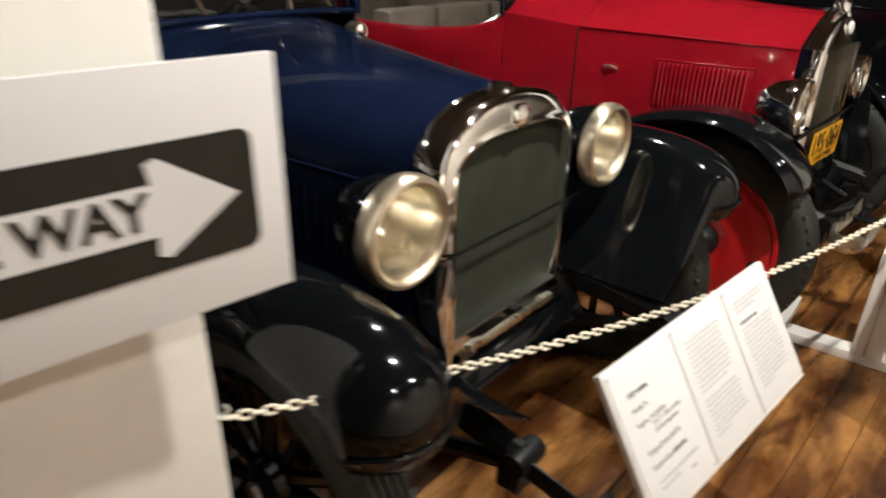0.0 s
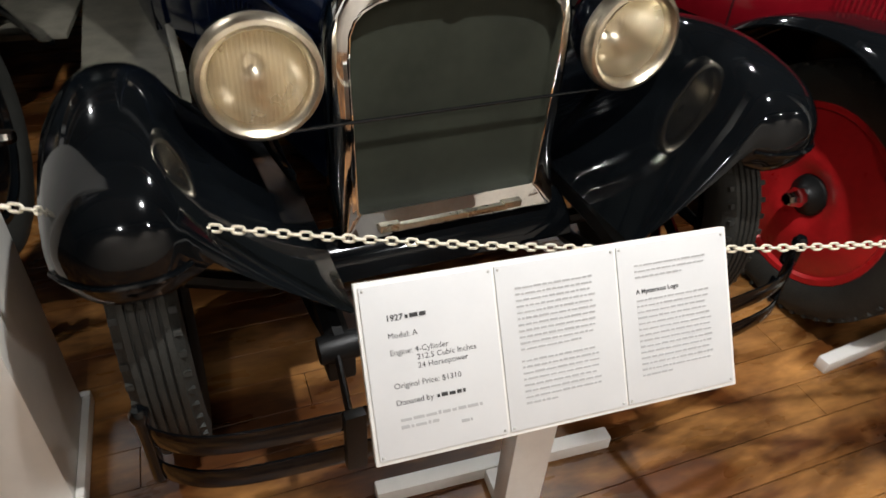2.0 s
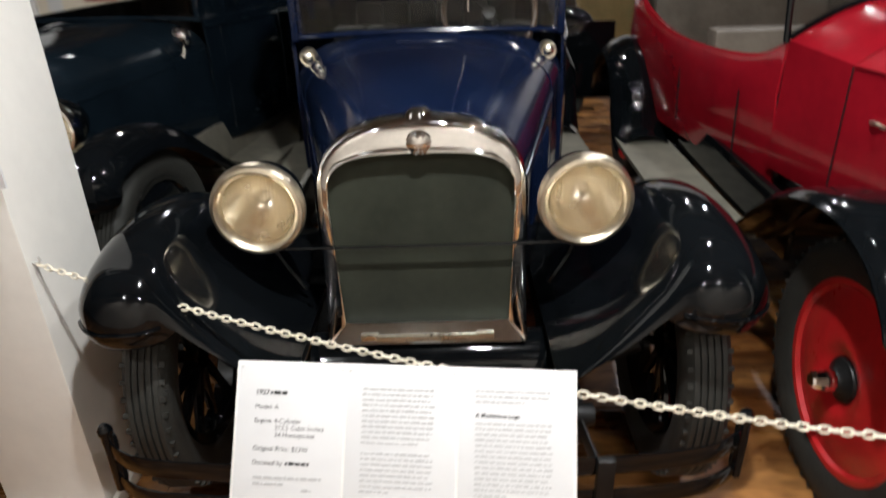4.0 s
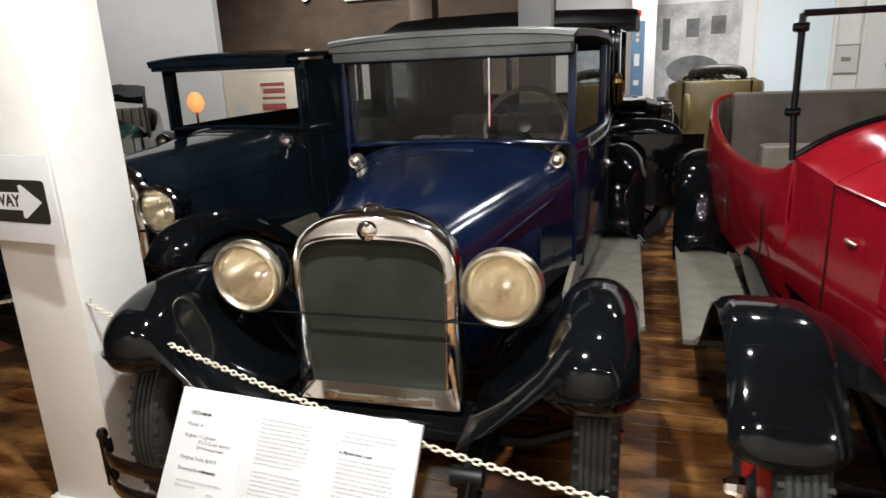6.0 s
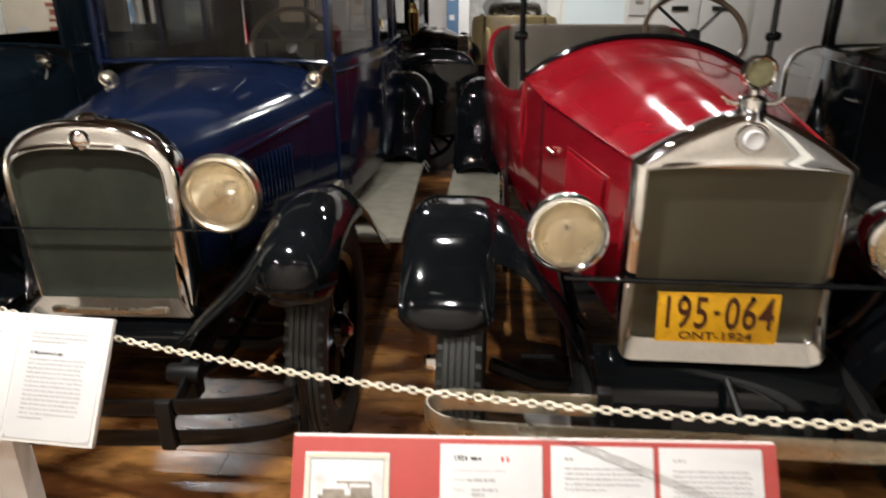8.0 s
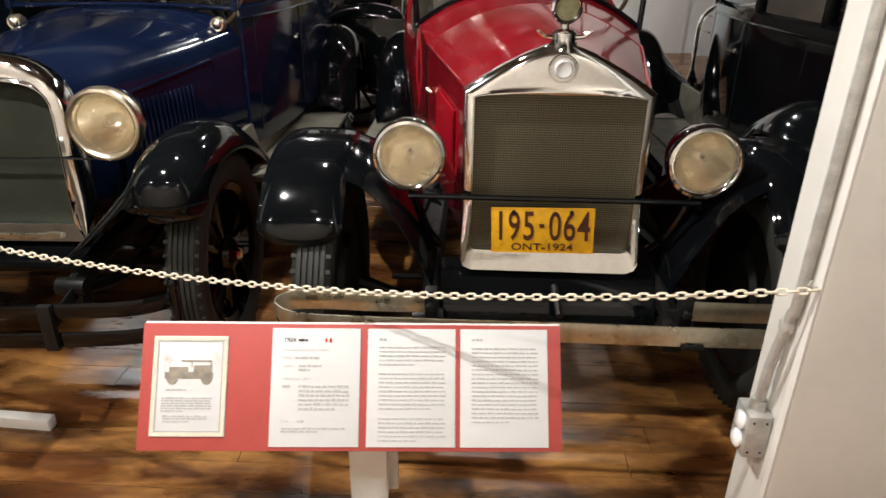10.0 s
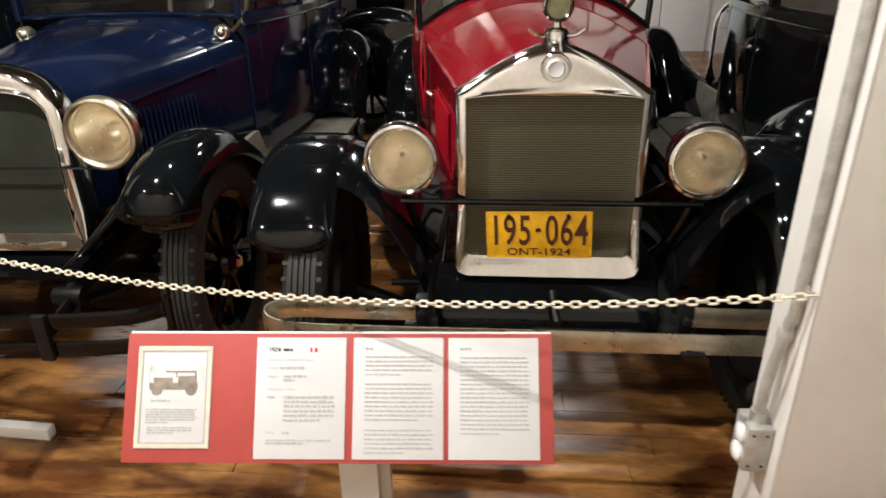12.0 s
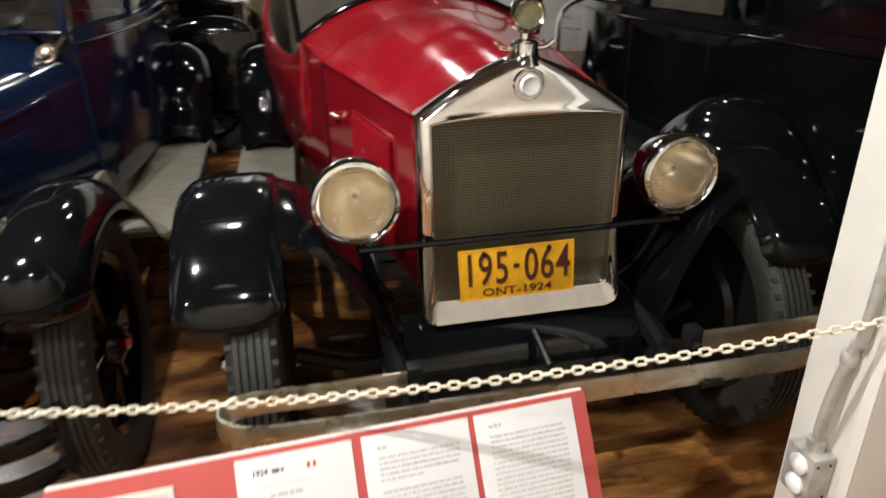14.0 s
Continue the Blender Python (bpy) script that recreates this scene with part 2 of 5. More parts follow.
nt_.links.new(mul_.outputs[0], bsdf_.inputs["Base Color"])


def glow_mat(name, colour, strength):
    m = bpy.data.materials.new(name)
    m.use_nodes = True
    b = m.node_tree.nodes["Principled BSDF"]
    b.inputs["Base Color"].default_value = (*colour, 1)
    b.inputs["Emission Color"].default_value = (*colour, 1)
    b.inputs["Emission Strength"].default_value = strength
    return m


AMBER_GLOW = glow_mat("lit_amber_glass", (1.0, 0.40, 0.12), 0.55)
LAMP_GLOW = glow_mat("lit_lamp_face", (1.0, 0.9, 0.75), 12.0)
DOOR_GLOW = glow_mat("daylit_door_glass", (0.66, 0.74, 0.78), 0.08)


# ---- mesh helpers ----
def part(name, bm, material, parent=None, label="", angle=38):
    bmesh.ops.recalc_face_normals(bm, faces=bm.faces)
    limit = radians(angle)
    for fc in bm.faces:
        fc.smooth = True
    for e in bm.edges:
        e.smooth = len(e.link_faces) == 2 and e.calc_face_angle(0.0) < limit
    me = bpy.data.meshes.new(name)
    bm.to_mesh(me)
    bm.free()
    me.materials.append(material)
    ob = new(name, me)
    if parent:
        ob.parent = parent
    if label:
        ob["label"] = label
    return ob


def thing(name, m, label, category, group="", kind=""):
    ob = new(name)
    ob.empty_display_size = 0.1
    ob.matrix_world = m
    return tagged(ob, label, category, group, kind)


def solid(ob, t, offset=0.0):
    md = ob.modifiers.new("thick", "SOLIDIFY")
    md.thickness, md.offset = t, offset
    return ob


def box(bm, x0, x1, y0, y1, z0, z1, bev=0.0, m=None):
    r = bmesh.ops.create_cube(bm, size=1.0, matrix=Matrix.Translation(((x0 + x1) / 2, (y0 + y1) / 2, (z0 + z1) / 2)) @ Matrix.Diagonal((x1 - x0, y1 - y0, z1 - z0, 1)))
    if bev:
        edges = list({e for v in r["verts"] for e in v.link_edges})
        g = bmesh.ops.bevel(bm, geom=edges, offset=bev, segments=2, affect="EDGES", profile=0.6)
        vs = list({v for fc in g["faces"] for v in fc.verts} | {v for v in r["verts"] if v.is_valid})
    else:
        vs = r["verts"]
    if m is not None:
        bmesh.ops.transform(bm, matrix=m, verts=vs)
    return vs


def boxbm(*a, **k):
    bm = bmesh.new()
    box(bm, *a, **k)
    return bm


def loft(bm, rings, closed=False, cap=False):
    """Skin a row of equal-length rings of points."""
    vs = [[bm.verts.new(p) for p in r] for r in rings]
    n = len(vs[0])
    for a, b in zip(vs, vs[1:]):
        for i in range(n if closed else n - 1):
            j = (i + 1) % n
            bm.faces.new((a[i], a[j], b[j], b[i]))
    if cap:
        bm.faces.new(vs[0])
        bm.faces.new(vs[-1])
    return vs


def lathe(bm, profile, m=Matrix(), seg=32, cap=False):
    """Turn a profile of (radius, along) about the local z axis, placed by m."""
    rings = []
    for r, h in profile:
        rings.append([m @ Vector((r * math.cos(2 * math.pi * i / seg), r * math.sin(2 * math.pi * i / seg), h)) for i in range(seg)])
    loft(bm, rings, True, cap)


def tube(bm, pts, r, seg=8, cap=True):
    pts = [Vector(p) for p in pts]
    rings = []
    side = None
    for i, p in enumerate(pts):
        d = (pts[min(i + 1, len(pts) - 1)] - pts[max(i - 1, 0)]).normalized()
        if side is None:
            side = d.orthogonal().normalized()
        side = (side - d * side.dot(d)).normalized()
        up = d.cross(side)
        rr = r[i] if isinstance(r, (list, tuple)) else r
        rings.append([p + rr * (math.cos(2 * math.pi * k / seg) * side + math.sin(2 * math.pi * k / seg) * up) for k in range(seg)])
    loft(bm, rings, True, cap)


def strap(bm, pts, thick, height, up=Vector((0, 0, 1))):
    """A flat bar along pts, standing on edge."""
    pts = [Vector(p) for p in pts]
    rings = []
    for i, p in enumerate(pts):
        d = (pts[min(i + 1, len(pts) - 1)] - pts[max(i - 1, 0)]).normalized()
        s = d.cross(up).normalized()
        u = s.cross(d)
        b = 0.25 * height
        rings.append([p + s * a * thick / 2 + u * c for a, c in ((-0.4, -height / 2), (0.4, -height / 2), (1, -height / 2 + b), (1, height / 2 - b), (0.4, height / 2), (-0.4, height / 2), (-1, height / 2 - b), (-1, -height / 2 + b))])
    loft(bm, rings, True, True)


def curve_pts(pts, n=6):
    """A smooth line (Catmull-Rom) through pts."""
    pts = [Vector(p) for p in pts]
    ext = [2 * pts[0] - pts[1]] + pts + [2 * pts[-1] - pts[-2]]
    res = []
    for a, b, c, d in zip(ext, ext[1:], ext[2:], ext[3:]):
        for k in range(n):
            t = k / n
            res.append(0.5 * ((2 * b) + (c - a) * t + (2 * a - 5 * b + 4 * c - d) * t * t + (3 * b - a - 3 * c + d) * t ** 3))
    res.append(pts[-1])
    return res


def text_bm(body, size, bold=0.0, align="LEFT", depth=0.0004):
    cu = bpy.data.curves.new("lettering", "FONT")
    cu.body, cu.size, cu.align_x, cu.extrude, cu.offset = body, size, align, depth, bold
    cu.resolution_u = 3
    ob = bpy.data.objects.new("lettering", cu)
    scene.collection.objects.link(ob)
    dg = bpy.context.evaluated_depsgraph_get()
    me = bpy.data.meshes.new_from_object(ob.evaluated_get(dg))
    bm = bmesh.new()
    bm.from_mesh(me)
    bpy.data.objects.remove(ob)
    bpy.data.curves.remove(cu)
    bpy.data.meshes.remove(me)
    return bm


def put(bm, m):
    bmesh.ops.transform(bm, matrix=m, verts=bm.verts)
    return bm


def outline(w, z0, zc, h, p, q=None, n=18, wb=None, rb=0.004):
    """Upright outline: two sides from z0 to zc and a crown of height h over them. p: how square the shoulders are; q: plain power crown."""
    wb = wb or w
    pts = [(-wb + rb, z0), (-wb + rb * 0.3, z0 + rb * 0.3), (-wb, z0 + rb), (-wb + (w - wb) * -0.33, z0 + (zc - z0) * 0.33), (-wb + (w - wb) * -0.66, z0 + (zc - z0) * 0.66)]
    for i in range(n + 1):
        u = -math.cos(math.pi * i / n)
        s = (1 - abs(u) ** q) if q else (1 - abs(u) ** p) ** (1 / p)
        pts.append((w * u, zc + h * s))
    pts += [(-x, z) for x, z in reversed(pts[:5])]
    return pts


def ring(o, y):
    return [Vector((x, y, z)) for x, z in o]


# ---- the room ----
def wall(name, *b, material=WALL_WHITE, label="", bev=0.0):
    return tagged(part(name, boxbm(*b, bev=bev), material), label, "wall", kind="structure")


wall("wall_far_right", -0.7, 9.2, 9.06, 9.26, 0, 3.3, label="white painted end wall with doors and a mural")
wall("wall_far_left", -9.2, -0.702, 9.06, 9.26, 0, 3.3, material=WOODWALL, label="old brown boarded end wall")
wall("wall_left", -9.4, -9.202, -5, 9.26, 0, 3.3, material=WALL_BEIGE, label="beige painted side wall")
wall("wall_right", 9.202, 9.4, -5, 9.26, 0, 3.3, material=WALL_BEIGE, label="beige painted side wall")
# unseen wall, placed near the aisle to give the nickel a pale reflection
wall("wall_near", -9.4, 9.4, -3.0, -2.8, 0, 3.3, material=WALL_BEIGE, label="unseen beige wall behind the aisle, set close for nickel reflections")
wall("partition_wall", -9.2, -5.1, 6.5, 6.62, 0, 3.0, label="white freestanding partition wall")
tagged(part("ceiling", boxbm(-9.4, 9.4, -5.2, 9.26, 3.302, 3.45), CEILING), "brown boarded ceiling", "ceiling", kind="structure")
for i in range(9):
    tagged(part("ceiling_beam", boxbm(-9.2, 9.2, -4.0 + i * 1.6, -3.82 + i * 1.6, 3.08, 3.30, bev=0.01), CEILING), "brown wooden ceiling beam", "beam", kind="structure")


def pillar(name, x0, x1, y0, y1, label, base=True, material=PILLAR_PAINT):
    p = thing(name, pose((x0 + x1) / 2, (y0 + y1) / 2, 0), label, "pillar", kind="structure")
    w, d = (x1 - x0) / 2, (y1 - y0) / 2
    part("shaft", boxbm(-w, w, -d, d, 0.0, 3.07, bev=0.006), material, p)
    if base:
        bm = bmesh.new()
        for a in ((-w - 0.02, w + 0.02, -d - 0.02, -d - 0.001), (-w - 0.02, w + 0.02, d + 0.001, d + 0.02), (-w - 0.02, -w - 0.001, -d, d), (w + 0.001, w + 0.02, -d, d)):
            box(bm, *a, 0.0, 0.045, bev=0.004)
        part("skirting", bm, WHITE_PAINT, p, "white painted skirting")
    return p


pillar("pillar_1", -1.255, -0.95, -0.225, 0.075, "cream painted square pillar with a one-way sign")
pillar_b = pillar("pillar_2", 2.328, 2.623, -0.945, -0.77, "cream painted square pillar with a conduit and outlet box", base=False)
pillar("pillar_3", -0.225, 0.035, 3.60, 3.76, "white painted square pillar", base=False, material=WALL_WHITE)
pillar("pillar_5", -2.52, -2.18, 7.4, 7.7, "old brown wooden post", base=False, material=WOODWALL)
bp = pillar("pillar_4", 0.48, 0.80, 8.0, 8.3, "white square pillar with a blue banner", base=False, material=WALL_WHITE)
part("banner", boxbm(-0.155, 0.015, -0.172, -0.152, 0.4, 1.95), BLUE_SIGN, bp, "blue vertical banner")
for z0, z1 in ((1.36, 1.52), (1.10, 1.17), (0.86, 0.88)):
    part("label", boxbm(-0.115, -0.045, -0.178, -0.1725, z0, z1), PAPER, bp, "white paper notice")
part("alarm_button", boxbm(-0.12, -0.04, -0.19, -0.152, 2.02, 2.09, bev=0.012), RED_PLASTIC, bp, "red alarm call point")
for z0 in (1.75, 1.82, 1.68):
    part("lamp_dot", boxbm(-0.10, -0.06, -0.178, -0.1725, z0, z0 + 0.045), YELLOW, bp)

# conduit, outlet box and corner boards on the near pillar
part("corner_board", boxbm(-0.1515, -0.148, -0.0865, -0.062, 0.0, 3.07, bev=0.001), WHITE_PAINT, pillar_b, "cream painted corner board")
bm = bmesh.new()
tube(bm, curve_pts([(-0.161, -0.055, 3.05), (-0.161, -0.05, 1.8), (-0.161, -0.04, 0.86), (-0.161, -0.028, 0.76), (-0.166, -0.018, 0.68), (-0.172, -0.012, 0.60), (-0.174, -0.01, 0.515)], 5), 0.0115, 10)
part("conduit", bm, GALV, pillar_b, "galvanised steel conduit")
bm = bmesh.new()
lathe(bm, [(0.0, 0), (0.014, 0), (0.0165, 0.006), (0.0165, 0.022), (0.014, 0.028), (0.0, 0.028)], pose(-0.161, -0.021, 0.708), 12)
part("coupling", bm, GALV, pillar_b)
bm = bmesh.new()
lathe(bm, [(0.0, 0), (0.018, 0), (0.018, 0.025), (0.0, 0.025)], pose(-0.174, -0.01, 0.50), 12)
part("connector", bm, GALV, pillar_b)
outlet = part("outlet_box", boxbm(-0.202, -0.149, -0.045, 0.03, 0.385, 0.50, bev=0.006), GALV, pillar_b, "galvanised outlet box")
for z in (0.417, 0.468):
    bm = bmesh.new()
    lathe(bm, [(0, 0), (0.022, 0), (0.023, 0.006), (0.017, 0.011), (0, 0.012)], pose(-0.2015, -0.012, z, 0, -90, 0), 16)
    part("socket_cover", bm, PLUG, outlet, "white plastic socket cover")
for x in (-0.19, -0.162):
    for z in (0.402, 0.483):
        bm = bmesh.new()
        lathe(bm, [(0, 0.003), (0.0028, 0.002), (0.003, 0)], pose(x, -0.045, z, 90), 8)
        part("screw", bm, IRON, outlet)

# far wall: mural, lit glass door, poster, double door
mural = thing("photo_mural", pose(1.34, 9.05, 0), "large faded black and white photo mural", "mural")
part("print", boxbm(-0.62, 0.62, -0.02, 0.0, 0.75, 2.2), PHOTO_GREY, mural)
for a in ((-0.45, -0.35, 1.55, 2.0), (-0.12, 0.06, 1.72, 1.98), (0.22, 0.42, 1.75, 2.0)):
    part("house_window", boxbm(a[0], a[1], -0.026, -0.0205, a[2], a[3]), PHOTO_DARK, mural)
bm = bmesh.new()
lathe(bm, [(0.0, 0), (0.30, 0), (0.30, 0.004), (0, 0.004)], pose(0.0, -0.0205, 1.25, 90) @ Matrix.Diagonal((1.25, 0.7, 1, 1)), 24)
part("car_picture", bm, PHOTO_DARK, mural)
door = thing("door_1", pose(2.68, 9.05, 0), "white framed door with pale frosted glass", "door", kind="structure")
part("door_glass", boxbm(-0.46, 0.46, -0.03, -0.012, 0.1, 2.25), DOOR_GLOW, door, "pale blue frosted glass")
for a in ((-0.52, -0.462, 0, 2.35), (0.462, 0.52, 0, 2.35)):
    part("jamb", boxbm(a[0], a[1], -0.05, 0.0, a[2], a[3], bev=0.004), WHITE_PAINT, door)
part("head", boxbm(-0.52, 0.52, -0.05, 0.0, 2.352, 2.43, bev=0.004), WHITE_PAINT, door)
poster = thing("framed_notice", pose(3.35, 9.05, 1.32), "framed cream paper notice on the wall", "poster")
part("sheet", boxbm(-0.15, 0.15, -0.02, -0.001, -0.18, 0.18), PAPER, poster)
part("border", boxbm(-0.17, 0.17, -0.012, -0.0005, -0.2, 0.2), SEPIA, poster)
part("print", boxbm(-0.06, 0.06, -0.0235, -0.0205, -0.03, 0.03), SEPIA, poster)
d2 = thing("door_2", pose(4.25, 9.05, 0), "off-white double door with a dark push handle", "door", kind="structure")
for s in (-1, 1):
    leaf = part("leaf", boxbm(min(s * 0.68, s * 0.008), max(s * 0.68, s * 0.008), -0.05, -0.01, 0.0, 2.3, bev=0.004), WALL_WHITE, d2)
    part("handle", boxbm(s * 0.30 - 0.12, s * 0.30 + 0.12, -0.085, -0.052, 1.2, 1.27, bev=0.01), IRON, leaf, "dark push handle")
part("head", boxbm(-0.74, 0.74, -0.055, 0.0, 2.302, 2.4, bev=0.004), WHITE_PAINT, d2)
for s in (-1, 1):
    part("jamb", boxbm(s * 0.71 - 0.028, s * 0.71 + 0.028, -0.055, 0, 0, 2.30, bev=0.004), WHITE_PAINT, d2)

# unseen lamp tracks, and a housing for each lamp in SPOTS
TRACKS = [(-2.31, -1.5, 3.6), (0.89, 0.5, 1.4), (4.09, -6.8, -1.8)]
for y, x0, x1 in TRACKS:
    tagged(part("lamp_track", boxbm(x0, x1, y - 0.02, y + 0.02, 3.02, 3.081, bev=0.004), WHITE_PAINT), "white lamp track under the ceiling beams", "lamp track")
for eye_, target_, watts_, cone_ in SPOTS:
    m_ = look(eye_, target_)
    sl = thing("track_spotlight", Matrix.Translation(eye_), "white cylindrical spotlight, unseen under the ceiling", "spotlight", "ceiling spotlights")
    rot = m_.to_3x3().to_4x4()
    bm = bmesh.new()
    lathe(bm, [(0.0, 0.17), (0.045, 0.17), (0.052, 0.16), (0.055, 0.04), (0.055, 0.02), (0.049, 0.02), (0.047, 0.05)], rot @ pose(0, 0, 0.03), 20)
    part("housing", bm, WHITE_PAINT, sl)
    bm = bmesh.new()
    tube(bm, [rot @ Vector((0, 0, 0.15)), Vector((0, 0, 3.3 - eye_[2]))], 0.009, 8)
    part("stem", bm, WHITE_PAINT, sl)


# ---- parts of cars ----
def headlamp(car, x, y, z, r, rim_mat, bowl_mat, depth=0.20, turn=0.0, tilt=0.0, bulb=True, ribs="v"):
    m = pose(x, y, z, 90 + tilt, 0, turn)
    bm = bmesh.new()
    lathe(bm, [(0.0, -depth), (r * 0.25, -depth * 0.98), (r * 0.6, -depth * 0.82), (r * 0.85, -depth * 0.5), (r * 0.94, -depth * 0.2), (r * 0.95, -0.01)], m, 36)
    lamp = part("headlamp", bm, bowl_mat, car)
    bm = bmesh.new()
    prof = [(r * 0.955, -0.028), (r * 1.0, -0.024), (r * 1.02, -0.008), (r * 1.01, 0.008), (r * 0.97, 0.018), (r * 0.90, 0.021), (r * 0.83, 0.015), (r * 0.79, 0.003), (r * 0.785, -0.010)]
    lathe(bm, prof, m, 44)
    part("rim", bm, rim_mat, lamp, "metal headlamp rim")
    bm = bmesh.new()
    lathe(bm, [(0.0, -depth * 0.73), (r * 0.08, -depth * 0.72), (r * 0.3, -depth * 0.66), (r * 0.55, -depth * 0.50), (r * 0.72, -depth * 0.27), (r * 0.80, -0.012)], m, 36)
    part("reflector", bm, REFLECTOR, lamp, "aged silver reflector")
    # fluted lens
    bm = bmesh.new()
    n = 44
    rings = []
    for k in range(1, 8):
        rr = r * 0.79 * k / 7
        row = []
        for i in range(n):
            a = 2 * math.pi * i / n
            px, py = rr * math.cos(a), rr * math.sin(a)
            wv = math.sin((px if ribs == "v" else py) / r * 26) * 0.0012
            row.append(m @ Vector((px, py, 0.012 * (1 - (k / 7) ** 2) - 0.004 + wv)))
        rings.append(row)
    vs = loft(bm, rings, True)
    bm.faces.new(vs[0])
    lens = part("lens", bm, LENS_V if ribs == "v" else LENS_H, lamp, "fluted glass lens")
    lens.visible_shadow = False
    if bulb:
        bm = bmesh.new()
        lathe(bm, [(0, 0.012), (0.005, 0.010), (0.007, 0.004), (0.006, -0.004), (0, -0.006)], m @ pose(0, 0.008, -0.03), 12)
        part("bulb", bm, GLASS_BULB, lamp)
    return lamp


GLASS_BULB = mat("dark_bulb_tip", (0.08, 0.06, 0.04), 0.2)


def wheel(car, x, y, z, R, wmat, side, style="disc", tread=True):
    """side: -1 faces -x, +1 faces +x."""
    m = pose(x, y, z, 0, 90 * side, 0)
    w = 0.062
    bm = bmesh.new()
    ri = R * 0.70
    prof = [(ri, -w * 0.62), (ri + 0.02, -w * 0.85), (R * 0.88, -w * 1.02), (R * 0.955, -w * 0.92), (R * 0.985, -w * 0.72)]
    for k in range(5):
        c = (-0.56 + 0.28 * k) * w
        prof += [(R, c - 0.10 * w), (R, c + 0.08 * w), (R - 0.007, c + 0.10 * w), (R - 0.007, c + 0.17 * w)]
    prof = prof[:-2] + [(R * 0.985, w * 0.72), (R * 0.955, w * 0.92), (R * 0.88, w * 1.02), (ri + 0.02, w * 0.85), (ri, w * 0.62)]
    lathe(bm, prof, m, 56)
    # shoulder lugs
    if tread:
        for i in range(54):
            a = 2 * math.pi * i / 54
            for s in (-1, 1):
                box(bm, R - 0.014, R - 0.0045, -0.006, 0.006, s * w * 0.80 - 0.008, s * w * 0.80 + 0.008, m=m @ pose(0, 0, 0, 0, 0, math.degrees(a)))
    wh = part("wheel", bm, RUBBER, car)
    wh.name = "wheel"
    bm = bmesh.new()
    if style == "disc":
        lathe(bm, [(ri + 0.006, -w * 0.5), (ri + 0.012, w * 0.62), (ri + 0.004, w * 0.72), (ri - 0.012, w * 0.70), (ri - 0.02, w * 0.50), (ri - 0.05, w * 0.62), (ri * 0.45, w * 0.95), (ri * 0.32, w * 0.8), (0.06, w * 0.55), (0.0, w * 0.55)], m, 48)
        part("disc", bm, wmat, wh, "enamelled disc wheel")
        # iron backing added so the wheel's shaded inner face stays dark
        bm = bmesh.new()
        lathe(bm, [(0, -w * 0.9), (ri * 0.55, -w * 0.9), (ri * 0.6, -w * 0.6), (ri - 0.004, -w * 0.56), (ri - 0.004, -w * 0.3)], m, 36)
        part("brake_drum", bm, IRON, wh, "black backing added behind the disc, where shade falls")
    else:
        lathe(bm, [(ri + 0.006, -w * 0.6), (ri + 0.012, w * 0.6), (ri - 0.004, w * 0.72), (ri - 0.03, w * 0.5), (ri - 0.03, -w * 0.5), (ri, -w * 0.7)], m, 44)
        for i in range(12):
            a = math.radians(30 * i)
            tube(bm, [m @ Vector((0.05 * math.cos(a), 0.05 * math.sin(a), 0.01)), m @ Vector(((ri - 0.02) * math.cos(a), (ri - 0.02) * math.sin(a), 0.0))], [0.02, 0.014], 8)
        part("spokes", bm, wmat, wh, "painted wooden spokes and rim")
    cl = 0.4 if style == "disc" else 0.15
    hl = 1.5 if style == "disc" else 0.92
    bm = bmesh.new()
    lathe(bm, [(0.07, w * 0.4), (0.062, w * 0.75), (0.036, w * 0.95), (0.031, w * 1.1), (0.026, w * hl * 0.75), (0.022, w * hl * 0.8), (0.0, w * hl * 0.8)], m, 20)
    part("hub", bm, IRON if style == "disc" else wmat, wh)
    bm = bmesh.new()
    lathe(bm, [(0.024, w * hl * 0.68), (0.031, w * hl * 0.72), (0.031, w * (hl - 0.05)), (0.027, w * (hl + 0.1)), (0.024, w * (hl + cl)), (0.018, w * (hl + cl + 0.15)), (0.0, w * (hl + cl + 0.15))], m, 8 if style == "disc" else 18)
    part("hub_cap", bm, NICKEL, wh, "nickel hub cap")
    return wh


def fender(car, name, path, xc, width, crown, material=BLACK, nose=0.0, lip=0.018, tip=0.16, roll=2.4, bead=False):
    """A crowned fender swept along a path of (y, z); nose: how far the front end narrows."""
    pts = curve_pts([(0, y, z) for y, z in path], 6)
    rings = []
    n = 14
    total = len(pts)
    for i, p in enumerate(pts):
        d = (pts[min(i + 1, total - 1)] - pts[max(i - 1, 0)]).normalized()
        nrm = Vector((0, -d.z, d.y))
        t = i / (total - 1)
        wd = width * (1 - nose + nose * math.sqrt(1 - min(0.995, max(0, 1 - t / tip)) ** 2))
        row = []
        for k in range(n + 1):
            u = -1 + 2 * k / n
            h = crown * (wd / width) * (1 - abs(u) ** roll) - (lip if abs(u) > 0.98 else 0)
            row.append(Vector((xc + u * wd / 2, p.y, p.z)) + nrm * (h - crown * 0.5))
        rings.append(row)
    bm = bmesh.new()
    loft(bm, rings)
    ob = solid(part(name, bm, material, car, angle=60), 0.005)
    if bead:
        for e in (0, -1):
            bm = bmesh.new()
            tube(bm, [r_[e] for r_ in rings[:len(rings) * 2 // 3]], 0.006, 6)
            part("edge_bead", bm, material, ob)
    return ob


